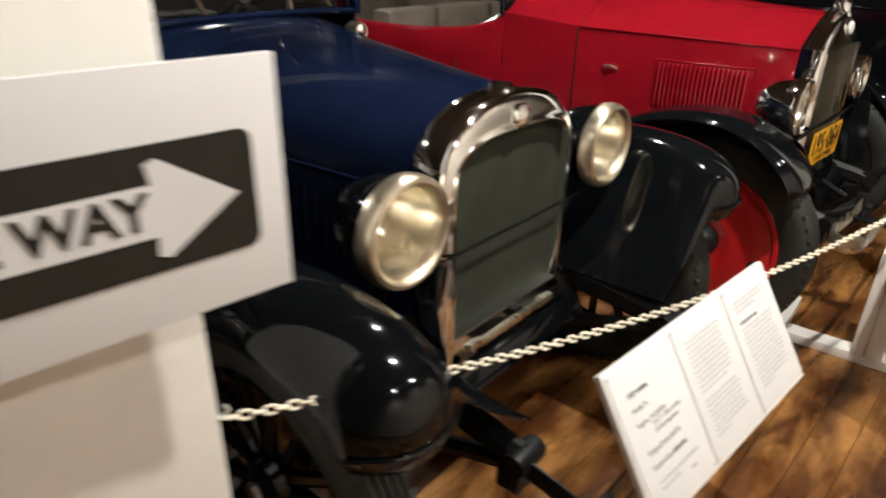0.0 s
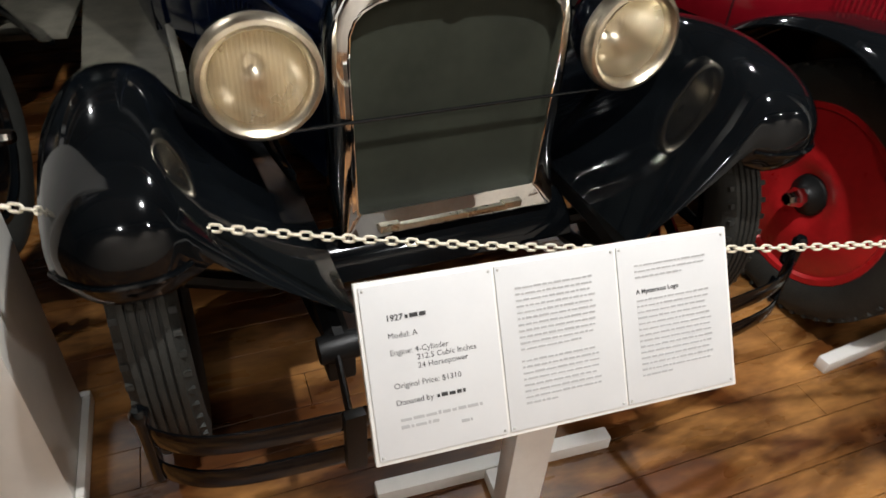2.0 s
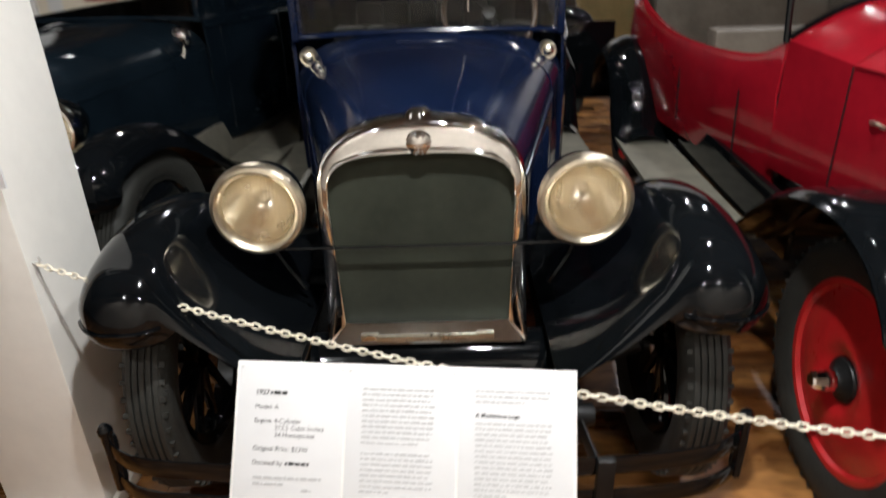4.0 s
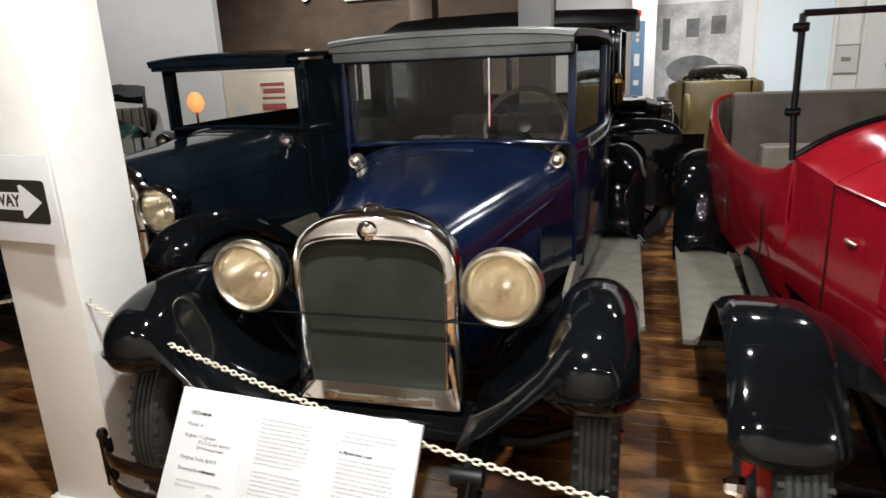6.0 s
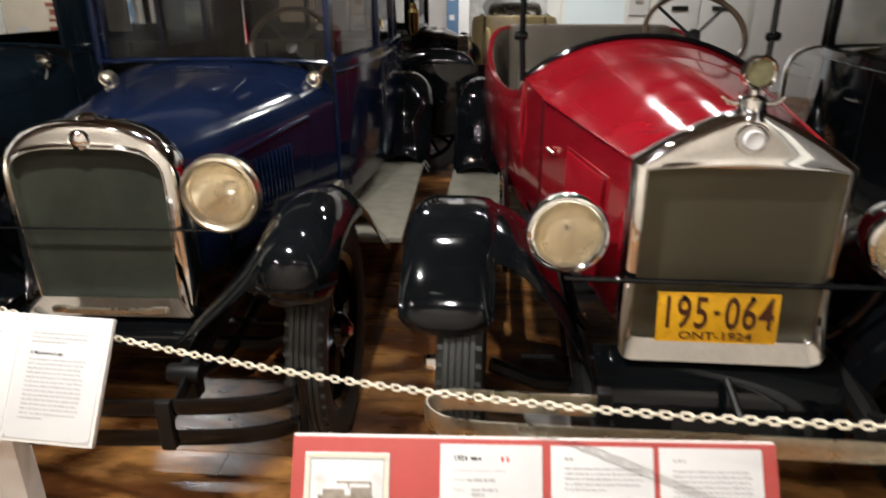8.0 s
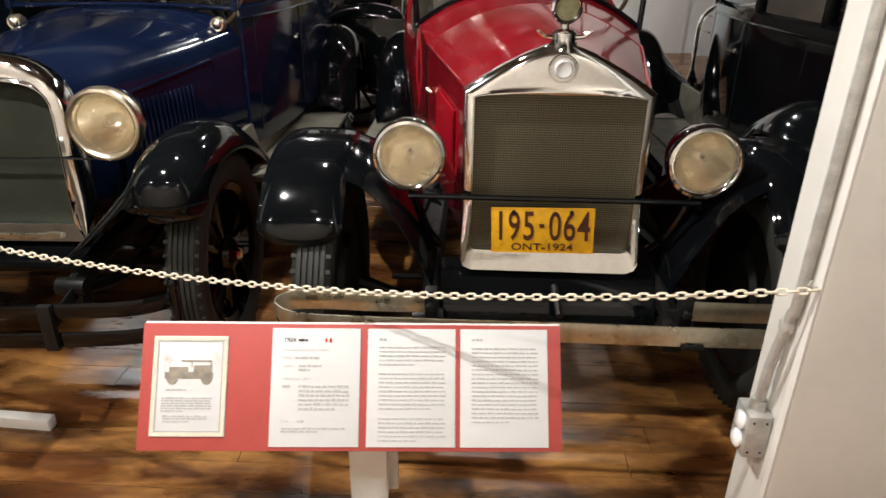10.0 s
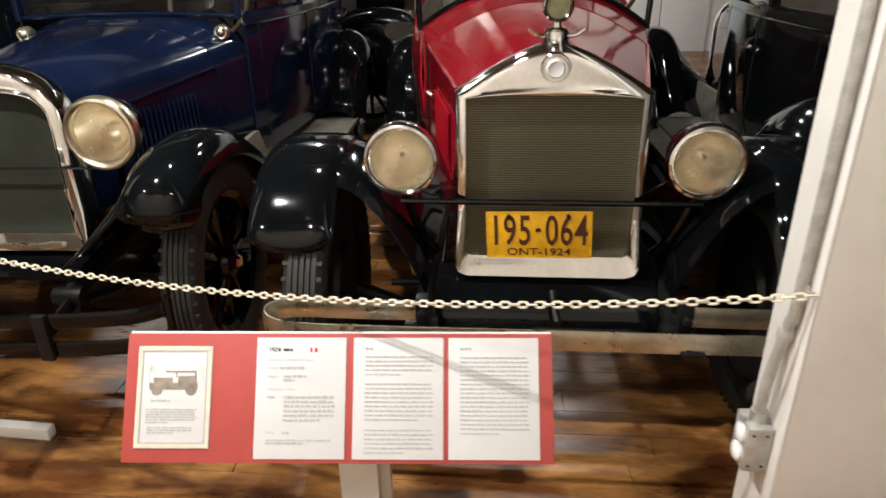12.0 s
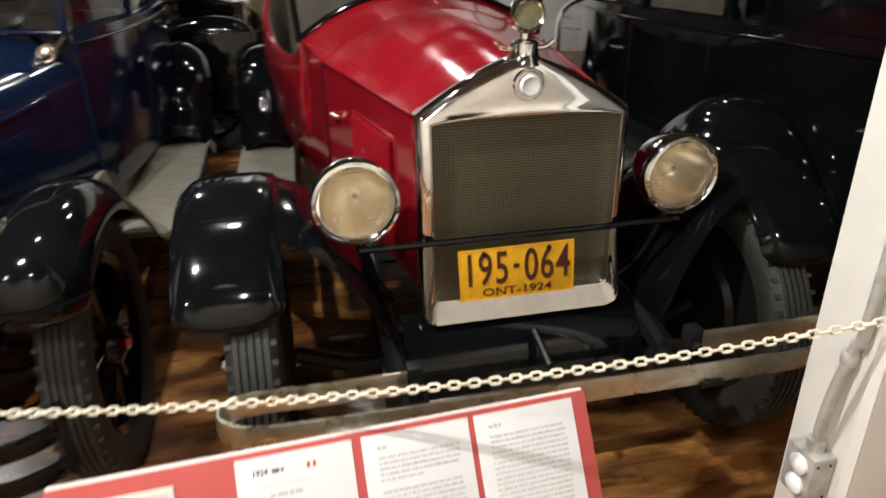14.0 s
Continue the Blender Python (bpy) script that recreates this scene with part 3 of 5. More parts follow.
def winged_fender(car, path, side, x_out, x_in, x_low, crown, low, dy=0.0, material=BLACK, name="front_fender", nose=0.2, tip=0.08, sag=1.7, bead=0, cut=0):
    """A domed fender whose inner side runs on, in one sheet, down to the chassis rail."""
    pts = curve_pts([(0, y, z) for y, z in path], 6)
    total = len(pts)
    rings = []
    xc, half = (x_out + x_in) / 2, (x_out - x_in) / 2
    for i, p in enumerate(pts):
        d = (pts[min(i + 1, total - 1)] - pts[max(i - 1, 0)]).normalized()
        nrm = Vector((0, -d.z, d.y))
        t = i / (total - 1)
        k_ = 1 - math.sqrt(1 - min(0.995, max(0, 1 - t / tip)) ** 2)
        row = [Vector((side * (xc + half * (1 - nose * k_)), p.y, p.z)) + nrm * (-crown * 0.5 - 0.022)]
        for k in range(13):
            u = 1 - 1.72 * k / 12
            row.append(Vector((side * (xc + half * u * (1 - nose * k_)), p.y, p.z)) + nrm * (crown * (1 - 0.6 * k_) * (1 - abs(u) ** 2.6) - crown * 0.5))
        last = row[-1]
        for j in range(1, 9):
            w = j / 8
            row.append(Vector((side * (side * last.x + (x_low - side * last.x) * w), last.y + dy * w * (1 - 0.3 * t), last.z + (min(low, last.z - 0.01) - last.z) * (0.30 * w + 0.70 * w ** sag))))
        rings.append(row)
    # the skirt under the nose stands free of the inner sheet
    for row in rings[:cut]:
        row[14:] = [p.copy() for p in rings[cut][14:]]
    bm = bmesh.new()
    loft(bm, rings)
    bmesh.ops.remove_doubles(bm, verts=bm.verts, dist=1e-5)
    ob = solid(part(name, bm, material, car, angle=60), 0.005)
    if bead:
        # rolled lip round the nose
        bm = bmesh.new()
        a = rings[bead]
        tube(bm, [p + (p - Vector((side * xc, p.y + 0.12, p.z))).normalized() * 0.004 for p in a[1:14]], 0.0055, 7)
        part("nose_lip", bm, material, ob)
    return ob


def apron(car, path, x_in, x_out, low, dy=0.0, material=BLACK):
    """Valance between a fender's inner edge and the chassis."""
    pts = curve_pts([(0, y, z) for y, z in path], 5)
    rings = []
    for p in pts:
        row = []
        for k in range(7):
            u = k / 6
            row.append(Vector((x_out + (x_in - x_out) * u, p.y + dy * u, p.z - (p.z - low) * (0.12 * u + 0.88 * u ** 2.2))))
        rings.append(row)
    bm = bmesh.new()
    loft(bm, rings)
    return solid(part("apron", bm, material, car, angle=60), 0.004)


def steering_wheel(car, x, y, z, r, tilt):
    m = pose(x, y, z, tilt, 0, 0)
    bm = bmesh.new()
    tube(bm, [m @ Vector((r * math.cos(a), r * math.sin(a), 0)) for a in [2 * math.pi * i / 36 for i in range(37)]], 0.013, 8)
    sw = part("steering_wheel", bm, WOODRIM, car)
    bm = bmesh.new()
    for i in range(4):
        a = math.radians(45 + 90 * i)
        tube(bm, [m @ Vector((0.02 * math.cos(a), 0.02 * math.sin(a), -0.03)), m @ Vector((r * math.cos(a), r * math.sin(a), 0))], 0.008, 6)
    lathe(bm, [(0, 0.0), (0.03, -0.005), (0.035, -0.03), (0.02, -0.05), (0.017, -0.55), (0, -0.55)], m, 14)
    part("spokes", bm, IRON, sw)
    return sw


def seat(car, name, x0, x1, y0, z0, z1, back=0.16, material=LEATHER, flutes=9):
    bm = bmesh.new()
    box(bm, x0, x1, y0 - 0.5, y0, z0 - 0.35, z0, bev=0.05)
    base = part(name, bm, material, car)
    w = (x1 - x0) / flutes
    for i in range(flutes):
        bm = bmesh.new()
        box(bm, x0 + i * w + 0.002, x0 + (i + 1) * w - 0.002, y0, y0 + back, z0 - 0.1, z1, bev=min(0.035, w * 0.4))
        part("back_pad", bm, material, base)
    return base


def rad_shell(car, outer, inner, depth, core_mat, shell_mat, bead=0.014):
    """A metal shell round a radiator core; outer and inner are outlines with the same number of points."""
    zc = sum(z for _, z in outer) / len(outer)

    def grow(o, k):
        return [(x * k, zc + (z - zc) * k) for x, z in o]

    def mixed(t):
        return [(a[0] * (1 - t) + b[0] * t, a[1] * (1 - t) + b[1] * t) for a, b in zip(outer, inner)]

    zb = min(z for _, z in outer)

    def rim(t, y):
        """One ring of the bevelled face; along the foot the bevel turns upwards."""
        pts = []
        for x, z in mixed(t):
            k = min(1.0, max(0.0, (z - zb - 0.05) / 0.08))
            pts.append(Vector((x, y * k + (-0.031 + 0.023 * t) * (1 - k), z)))
        return pts

    bm = bmesh.new()
    loft(bm, [ring(grow(outer, 0.985), depth), ring(outer, depth * 0.9), rim(0.0, bead), rim(0.08, 0.006), rim(0.22, 0.001), rim(0.4, -0.003), rim(0.6, -0.006), rim(0.85, -0.008), rim(0.90, -0.012), rim(0.96, -0.012), rim(1.0, -0.008), ring(inner, 0.03)], True)
    sh = part("radiator_shell", bm, shell_mat, car, "polished nickel radiator shell", angle=50)
    bm = bmesh.new()
    bm.faces.new([bm.verts.new(v) for v in ring(grow(inner, 1.01), 0.022)])
    part("radiator_core", bm, core_mat, car, "fine mesh radiator core")
    return sh


def chassis(car, y0, y1, half, axle_y, hub_z, half_track):
    bm = bmesh.new()
    for s in (-1, 1):
        pts = curve_pts([(s * half, y0 - 0.02, 0.44), (s * half, y0 + 0.1, 0.465), (s * half, y0 + 0.35, 0.485), (s * half, 1.2, 0.485), (s * half, y1, 0.485)], 4)
        strap(bm, pts, 0.05, 0.075)
        tube(bm, curve_pts([(s * half, y0 + 0.0, 0.42), (s * half, axle_y, 0.33), (s * half, axle_y + 0.6, 0.42)], 4), 0.022, 6)
    part("chassis_frame", bm, IRON, car, "black chassis rails and springs")
    bm = bmesh.new()
    tube(bm, [(-half_track, axle_y, hub_z), (-half_track + 0.15, axle_y, hub_z - 0.06), (half_track - 0.15, axle_y, hub_z - 0.06), (half_track, axle_y, hub_z)], 0.025, 8)
    tube(bm, [(-half_track + 0.1, axle_y + 0.12, hub_z - 0.04), (half_track - 0.1, axle_y + 0.12, hub_z - 0.04)], 0.012, 6)
    part("front_axle", bm, IRON, car, "black front axle and tie rod")
    for s in (-1, 1):
        bm = bmesh.new()
        lathe(bm, [(0, -0.045), (0.028, -0.045), (0.03, -0.03), (0.03, 0.03), (0.028, 0.045), (0, 0.045)], pose(s * half, y0 - 0.02, 0.45, 0, 90, 0), 14)
        box(bm, s * half - 0.03, s * half + 0.03, y0 - 0.03, y0 + 0.03, 0.36, 0.44, bev=0.008)
        part("spring_shackle", bm, IRON, car, "worn spring shackle")


def hood_loft(car, a, b, ya, yb, material, name="hood", n=7, extra=None):
    bm = bmesh.new()
    rings = []
    for i in range(n + 1):
        t = i / n
        rings.append(ring([((1 - t) * p[0] + t * q[0], (1 - t) * p[1] + t * q[1]) for p, q in zip(a, b)], ya + (yb - ya) * t))
    for r in extra or ():
        rings.append(r)
    loft(bm, rings)
    return solid(part(name, bm, material, car, angle=25), 0.003)


def louvres(car, x, ya, yb, z0, z1, slope, count, material, side):
    """A row of pressed vertical slots on a hood side; slope: how the side widens per metre."""
    host = None
    for i in range(count):
        y = ya + (yb - ya) * i / (count - 1)
        bm = bmesh.new()
        xx = side * (x + slope * (y - ya))
        tube(bm, curve_pts([(xx, y, z0), (xx + side * 0.006, y, z0 + 0.015), (xx + side * 0.006, y, z1 - 0.015), (xx, y, z1)], 2), 0.006, 6)
        part("louvre", bm, material, car)


# ---- the closed cars ----
def closed_car(m, label, paint, name="sedan", wheel_style="spoke", radiator=True, roof_mat=ROOFING, bumper=True, lamps=True, lower=None, hood_y=1.0, body_len=2.3, rim=BRUSHED, bowl=BLACK, detail=True, quarter=1.75, glazed=True, blind=False, tall=0.0, crown=0.025, brow=0.05, fender_dy=0.0, fender_lift=0.0):
    car = thing(name, m, label, "car", "cars on display")
    lower = lower or paint
    dy = hood_y - 1.0
    o_out = outline(0.283, 0.478, 0.90, 0.217, 2.5, rb=0.014)
    o_in = outline(0.243, 0.535, 0.905, 0.128, 3.6, wb=0.232, rb=0.008)
    rad_shell(car, o_out, o_in, 0.10, CORE_A, NICKEL)
    bm = bmesh.new()
    box(bm, -0.15, 0.15, -0.034, -0.005, 0.486, 0.504, bev=0.003)
    for s in (-1, 1):
        box(bm, s * 0.165 - 0.025, s * 0.165 + 0.025, -0.036, -0.005, 0.490, 0.510, bev=0.002)
    part("crank_plate", bm, STEEL_STRAP, car, "riveted nickel crank plate")
    bm = bmesh.new()
    lathe(bm, [(0, 0.018), (0.012, 0.017), (0.022, 0.012), (0.030, 0.008), (0.033, 0.0)], pose(0, -0.008, 1.062, 90), 24)
    part("badge", bm, NICKEL, car, "round radiator badge")
    bm = bmesh.new()
    lathe(bm, [(0, 0.028), (0.02, 0.027), (0.034, 0.018), (0.038, 0.008), (0.05, 0.0), (0.05, -0.02)], pose(0, 0.055, 1.108), 18)
    part("radiator_cap", bm, NICKEL, car, "low nickel radiator cap")
    # hood, cowl
    a = outline(0.280, 0.58, 0.90, 0.207, 2.5)
    b = outline(0.475, 0.60, 0.96, 0.20, 2.6)
    c = outline(0.545, 0.60, 0.98, 0.205, 2.8)
    hood_loft(car, a, b, 0.10, 0.92 + dy, paint, extra=())
    hood_loft(car, [(x * 1.004, z + 0.003) for x, z in b], c, 0.922 + dy, 1.17 + dy, paint, "cowl", 4)
    for s in (-1, 1):
        bm = bmesh.new()
        tube(bm, [(s * 0.283, 0.11, 0.915), (s * (0.283 + 0.193), 0.915 + dy, 0.975)], 0.006, 6)
        part("hood_moulding", bm, paint, car)
        if detail:
            louvres(car, 0.327, 0.30, 0.74 + dy, 0.70, 0.89, 0.235, 16, paint, s)
            bm = bmesh.new()
            lathe(bm, [(0, 0.028), (0.012, 0.027), (0.022, 0.02), (0.024, 0.014)], pose(s * 0.475, 1.07 + dy, 1.113, 90), 20)
            cl = part("cowl_lamp", bm, REFLECTOR, car, "small round cowl lamp")
            bm = bmesh.new()
            lathe(bm, [(0.022, 0.016), (0.030, 0.018), (0.034, 0.008), (0.034, -0.03), (0.02, -0.06), (0, -0.065)], pose(s * 0.475, 1.07 + dy, 1.113, 90), 20)
            part("rim", bm, BRUSHED, cl)
    bm = bmesh.new()
    box(bm, -0.12, 0.12, 1.0 + dy, 1.05 + dy, 1.155, 1.178, bev=0.006)
    part("cowl_vent", bm, paint, car)
    if lamps:
        for s in (-1, 1):
            headlamp(car, s * 0.425, -0.03, 0.902, 0.122, rim, bowl, 0.19, bulb=False)
            bm = bmesh.new()
            tube(bm, curve_pts([(s * 0.425, 0.04, 0.80), (s * 0.41, 0.06, 0.72), (s * 0.36, 0.10, 0.60)], 4), 0.012, 8)
            part("lamp_bracket", bm, BLACK, car)
        bm = bmesh.new()
        tube(bm, [(-0.43, -0.012, 0.778), (0.43, -0.012, 0.778)], 0.0042, 8)
        part("tie_bar", bm, BLACK, car, "thin black lamp tie bar")
    # fenders, wheels
    fp = [(-0.302, 0.662), (-0.308, 0.725), (-0.292, 0.785), (-0.225, 0.832), (-0.10, 0.858), (0.05, 0.858), (0.22, 0.822), (0.40, 0.735), (0.58, 0.62), (0.78, 0.49), (0.95, 0.415)]
    fp = [(y + fender_dy, z + fender_lift) for y, z in fp]
    rp = [(2.34, 0.418), (2.48, 0.45), (2.585, 0.56), (2.64, 0.69), (2.76, 0.81), (2.95, 0.88), (3.15, 0.86), (3.32, 0.74), (3.42, 0.55)]
    for s in (-1, 1):
        winged_fender(car, fp, s, 0.815, 0.575, 0.335, 0.08, 0.52, nose=0.34, tip=0.12, sag=0.75, bead=6, cut=9)
        fender(car, "rear_fender", rp, s * 0.72, 0.36, 0.11, roll=2.0)
        wheel(car, s * 0.71, 0.08 + fender_dy, 0.388, 0.388, BLACK, s, wheel_style, tread=detail)
        wheel(car, s * 0.71, 2.98, 0.388, 0.388, BLACK, s, wheel_style, tread=False)
        part("running_board", boxbm(min(s * 0.56, s * 0.87), max(s * 0.56, s * 0.87), 0.93, 2.58, 0.385, 0.412, bev=0.006), RUNNING, car, "grey ribbed running board")
        part("splash_apron", boxbm(min(s * 0.53, s * 0.556), max(s * 0.53, s * 0.556), 0.75, 2.7, 0.39, 0.62, bev=0.004), RUNNING, car, "dusty grey splash apron")
    chassis(car, -0.30, 3.3, 0.37, 0.08 + fender_dy, 0.388, 0.64)
    bm = bmesh.new()
    rings = [[Vector((u * 0.34, yy, zz)) for u in (-1, -0.5, 0, 0.5, 1)] for yy, zz in ((0.04, 0.478), (0.0, 0.465), (-0.04, 0.44), (-0.065, 0.39))]
    loft(bm, rings)
    solid(part("front_valance", bm, BLACK, car, "black splash pan under the radiator"), 0.004)
    # bodywork behind the cowl
    y0, y1 = 1.17 + dy, 1.17 + dy + body_len
    prof = ((y0, 0.548), (y0 + 0.25, 0.60), (y0 + 0.8, 0.655), (y0 + 1.5, 0.66), (y1 - 0.25, 0.64), (y1 - 0.05, 0.58), (y1, 0.50))
    pp = curve_pts([(w, y, 0) for y, w in prof], 4)
    for s in (-1, 1):
        bm = bmesh.new()
        loft(bm, [[Vector((s * (p.x - 0.02), p.y, 0.50)), Vector((s * p.x, p.y, 0.62)), Vector((s * (p.x + 0.006), p.y, 0.9)), Vector((s * p.x, p.y, 1.12)), Vector((s * (p.x - 0.004), p.y, 1.175)), Vector((s * (p.x - 0.03), p.y, 1.185))] for p in pp])
        side = solid(part("body_side", bm, lower, car), 0.012)
        bm = bmesh.new()
        tube(bm, [(s * (p.x + 0.006), p.y, 1.135) for p in pp], 0.007, 6)
        part("belt_moulding", bm, paint, side)
        # door seams and handle
        for yy in (y0 + 0.12, y0 + 0.82, y0 + 1.5):
            w = min(0.66, 0.60 + 0.1 * (yy - y0 - 0.2)) if yy > y0 + 0.2 else 0.577
            bm = bmesh.new()
            tube(bm, [(s * (w + 0.004), yy, 0.56), (s * (w + 0.008), yy, 0.9), (s * (w + 0.004), yy, 1.13)], 0.004, 5)
            part("door_seam", bm, IRON, side)
        bm = bmesh.new()
        lathe(bm, [(0.012, 0), (0.012, 0.03), (0, 0.032)], pose(s * 0.64, y0 + 0.74, 0.98, 0, 90 * s), 10)
        tube(bm, [(s * 0.67, y0 + 0.74, 0.98), (s * 0.675, y0 + 0.64, 0.98)], 0.008, 6)
        part("door_handle", bm, NICKEL, side, "nickel door handle")
        # pillars between the windows
        for yy, wd in ((y0 + 0.03, 0.06), (y0 + 0.86, 0.05), (y0 + 1.55, 0.05))[:1 if blind else 3]:
            w = float(np.interp(yy, [q for q, _ in prof], [q for _, q in prof]))
            bm = bmesh.new()
            box(bm, min(s * (w - 0.045), s * (w - 0.008)), max(s * (w - 0.045), s * (w - 0.008)), yy - wd / 2, yy + wd / 2, 1.16, 1.60 + tall, bev=0.008)
            part("window_post", bm, paint, car)
        bm = bmesh.new()
        loft(bm, [[Vector((s * (p.x - 0.025), p.y, 1.16)), Vector((s * (p.x - 0.05), p.y, 1.60 + tall))] for p in pp if p.y > y0 + (0.0 if blind and s > 0 else quarter)])
        solid(part("quarter_panel", bm, paint, car), 0.02)
        for ya, yb in ((y0 + 0.07, y0 + 0.82), (y0 + 0.90, y0 + 1.51), (y0 + 1.59, y0 + quarter)) if glazed else ():
            wa, wb = (float(np.interp(q, [r_ for r_, _ in prof], [r_ for _, r_ in prof])) - 0.03 for q in (ya, yb))
            bm = bmesh.new()
            bm.faces.new([bm.verts.new(v) for v in ((s * wa, ya, 1.18), (s * wb, yb, 1.18), (s * wb, yb, 1.57 + tall), (s * wa, ya, 1.57 + tall))])
            g = part("side_window", bm, GLASS, car, "side window glass")
            g.visible_shadow = False
    bm = bmesh.new()
    box(bm, -0.52, 0.52, y1 - 0.04, y1, 0.5, 1.20, bev=0.015)
    for s in (-1, 1):
        box(bm, s * 0.43 - 0.09, s * 0.43 + 0.09, y1 - 0.04, y1, 1.201, 1.58 + tall, bev=0.012)
    part("back_panel", bm, paint, car)
    # roof with a shallow crown, and the visor
    rings = []
    for yy, w, zz in ((y0 - 0.155, 0.545, 1.588 + brow), (y0 - 0.145, 0.555, 1.604 + brow), (y0 - 0.10, 0.562, 1.614 + brow), (y0 + 0.3, 0.61, 1.632 + brow * 0.8), (y0 + 1.0, 0.65, 1.648 + brow * 0.4), (y1 - 0.4, 0.66, 1.642), (y1 - 0.10, 0.63, 1.625), (y1 + 0.03, 0.54, 1.575)):
        row = []
        for k in range(17):
            u = -1 + k / 8
            row.append(Vector((u * w, yy, zz + tall - 0.004 + crown * (1 - abs(u) ** 2.6))))
        rings.append(row)
    bm = bmesh.new()
    loft(bm, rings)
    solid(part("roof", bm, roof_mat, car, "weathered grey-black roof covering"), 0.03, -1)
    # curved fascia closing the gap under the roof's crown
    bm = bmesh.new()
    loft(bm, [[Vector((u * 0.545, y0 - 0.144, 1.56 + tall + brow)) for u in [-1 + k / 8 for k in range(17)]], [Vector((u * 0.545, y0 - 0.144, 1.588 + tall + brow + crown * (1 - abs(u) ** 2.6))) for u in [-1 + k / 8 for k in range(17)]]])
    solid(part("roof_fascia", bm, roof_mat, car), 0.008)
    bm = bmesh.new()
    box(bm, -0.535, 0.535, y0 - 0.14, y0 + 0.01, 1.565 + tall, 1.592 + tall + brow, bev=0.008)
    part("visor", bm, roof_mat, car, "windscreen header")
    # windscreen
    bm = bmesh.new()
    for s in (-1, 1):
        box(bm, s * 0.535 - 0.014, s * 0.535 + 0.014, y0 - 0.035, y0 + 0.005, 1.165, 1.57 + tall, bev=0.005)
    pts = [(-0.53, y0 - 0.02, 1.178), (-0.3, y0 - 0.028, 1.188), (0, y0 - 0.03, 1.192), (0.3, y0 - 0.028, 1.188), (0.53, y0 - 0.02, 1.178)]
    tube(bm, curve_pts(pts, 4), 0.011, 8)
    tube(bm, [(-0.53, y0 - 0.02, 1.565 + tall), (0.53, y0 - 0.02, 1.565 + tall)], 0.010, 8)
    part("windscreen_frame", bm, paint, car)
    bm = bmesh.new()
    bm.faces.new([bm.verts.new(v) for v in ((-0.522, y0 - 0.012, 1.185), (0.522, y0 - 0.012, 1.185), (0.522, y0 - 0.012, 1.561 + tall), (-0.522, y0 - 0.012, 1.561 + tall))])
    g = part("windscreen", bm, GLASS, car, "flat windscreen glass")
    g.visible_shadow = False
    if detail:
        bm = bmesh.new()
        tube(bm, [(0.17, y0 - 0.035, 1.56), (0.165, y0 - 0.033, 1.26)], 0.006, 6)
        part("wiper", bm, NICKEL, car, "nickel windscreen wiper")
        steering_wheel(car, 0.27, y0 + 0.33, 1.22, 0.205, 62)
    seat(car, "front_seat", -0.55, 0.55, y0 + 0.95, 0.78, 1.10, material=DARK_CLOTH, flutes=6)
    seat(car, "rear_seat", -0.55, 0.55, y1 - 0.3, 0.78, 1.14, material=DARK_CLOTH, flutes=6)
    part("floor_pan", boxbm(-0.5, 0.5, y0 - 0.3, y1, 0.48, 0.50), IRON, car)
    if bumper:
        for z, h in ((0.468, 0.05), (0.372, 0.05)):
            pts = curve_pts([(-0.735, -0.40, z), (-0.715, -0.445, z), (-0.60, -0.495, z), (-0.3, -0.52, z), (0, -0.525, z), (0.3, -0.52, z), (0.60, -0.495, z), (0.715, -0.445, z), (0.735, -0.40, z)], 5)
            bm = bmesh.new()
            strap(bm, pts, 0.010, h)
            part("bumper_bar", bm, BLACK, car, "glossy black bumper bar")
        for s in (-1, 1):
            bm = bmesh.new()
            tube(bm, [(s * 0.737, -0.425, 0.345), (s * 0.737, -0.425, 0.515)], 0.013, 10)
            lathe(bm, [(0.0, 0.026), (0.01, 0.024), (0.017, 0.012), (0.017, 0.0), (0.013, -0.006)], pose(s * 0.737, -0.425, 0.512), 12)
            part("bumper_end_bolt", bm, BLACK, car)
            bm = bmesh.new()
            strap(bm, curve_pts([(s * 0.37, -0.24, 0.44), (s * 0.385, -0.38, 0.43), (s * 0.40, -0.512, 0.42)], 4), 0.012, 0.05)
            box(bm, s * 0.40 - 0.02, s * 0.40 + 0.02, -0.535, -0.512, 0.345, 0.495, bev=0.006)
            part("bumper_arm", bm, IRON, car)
    return car


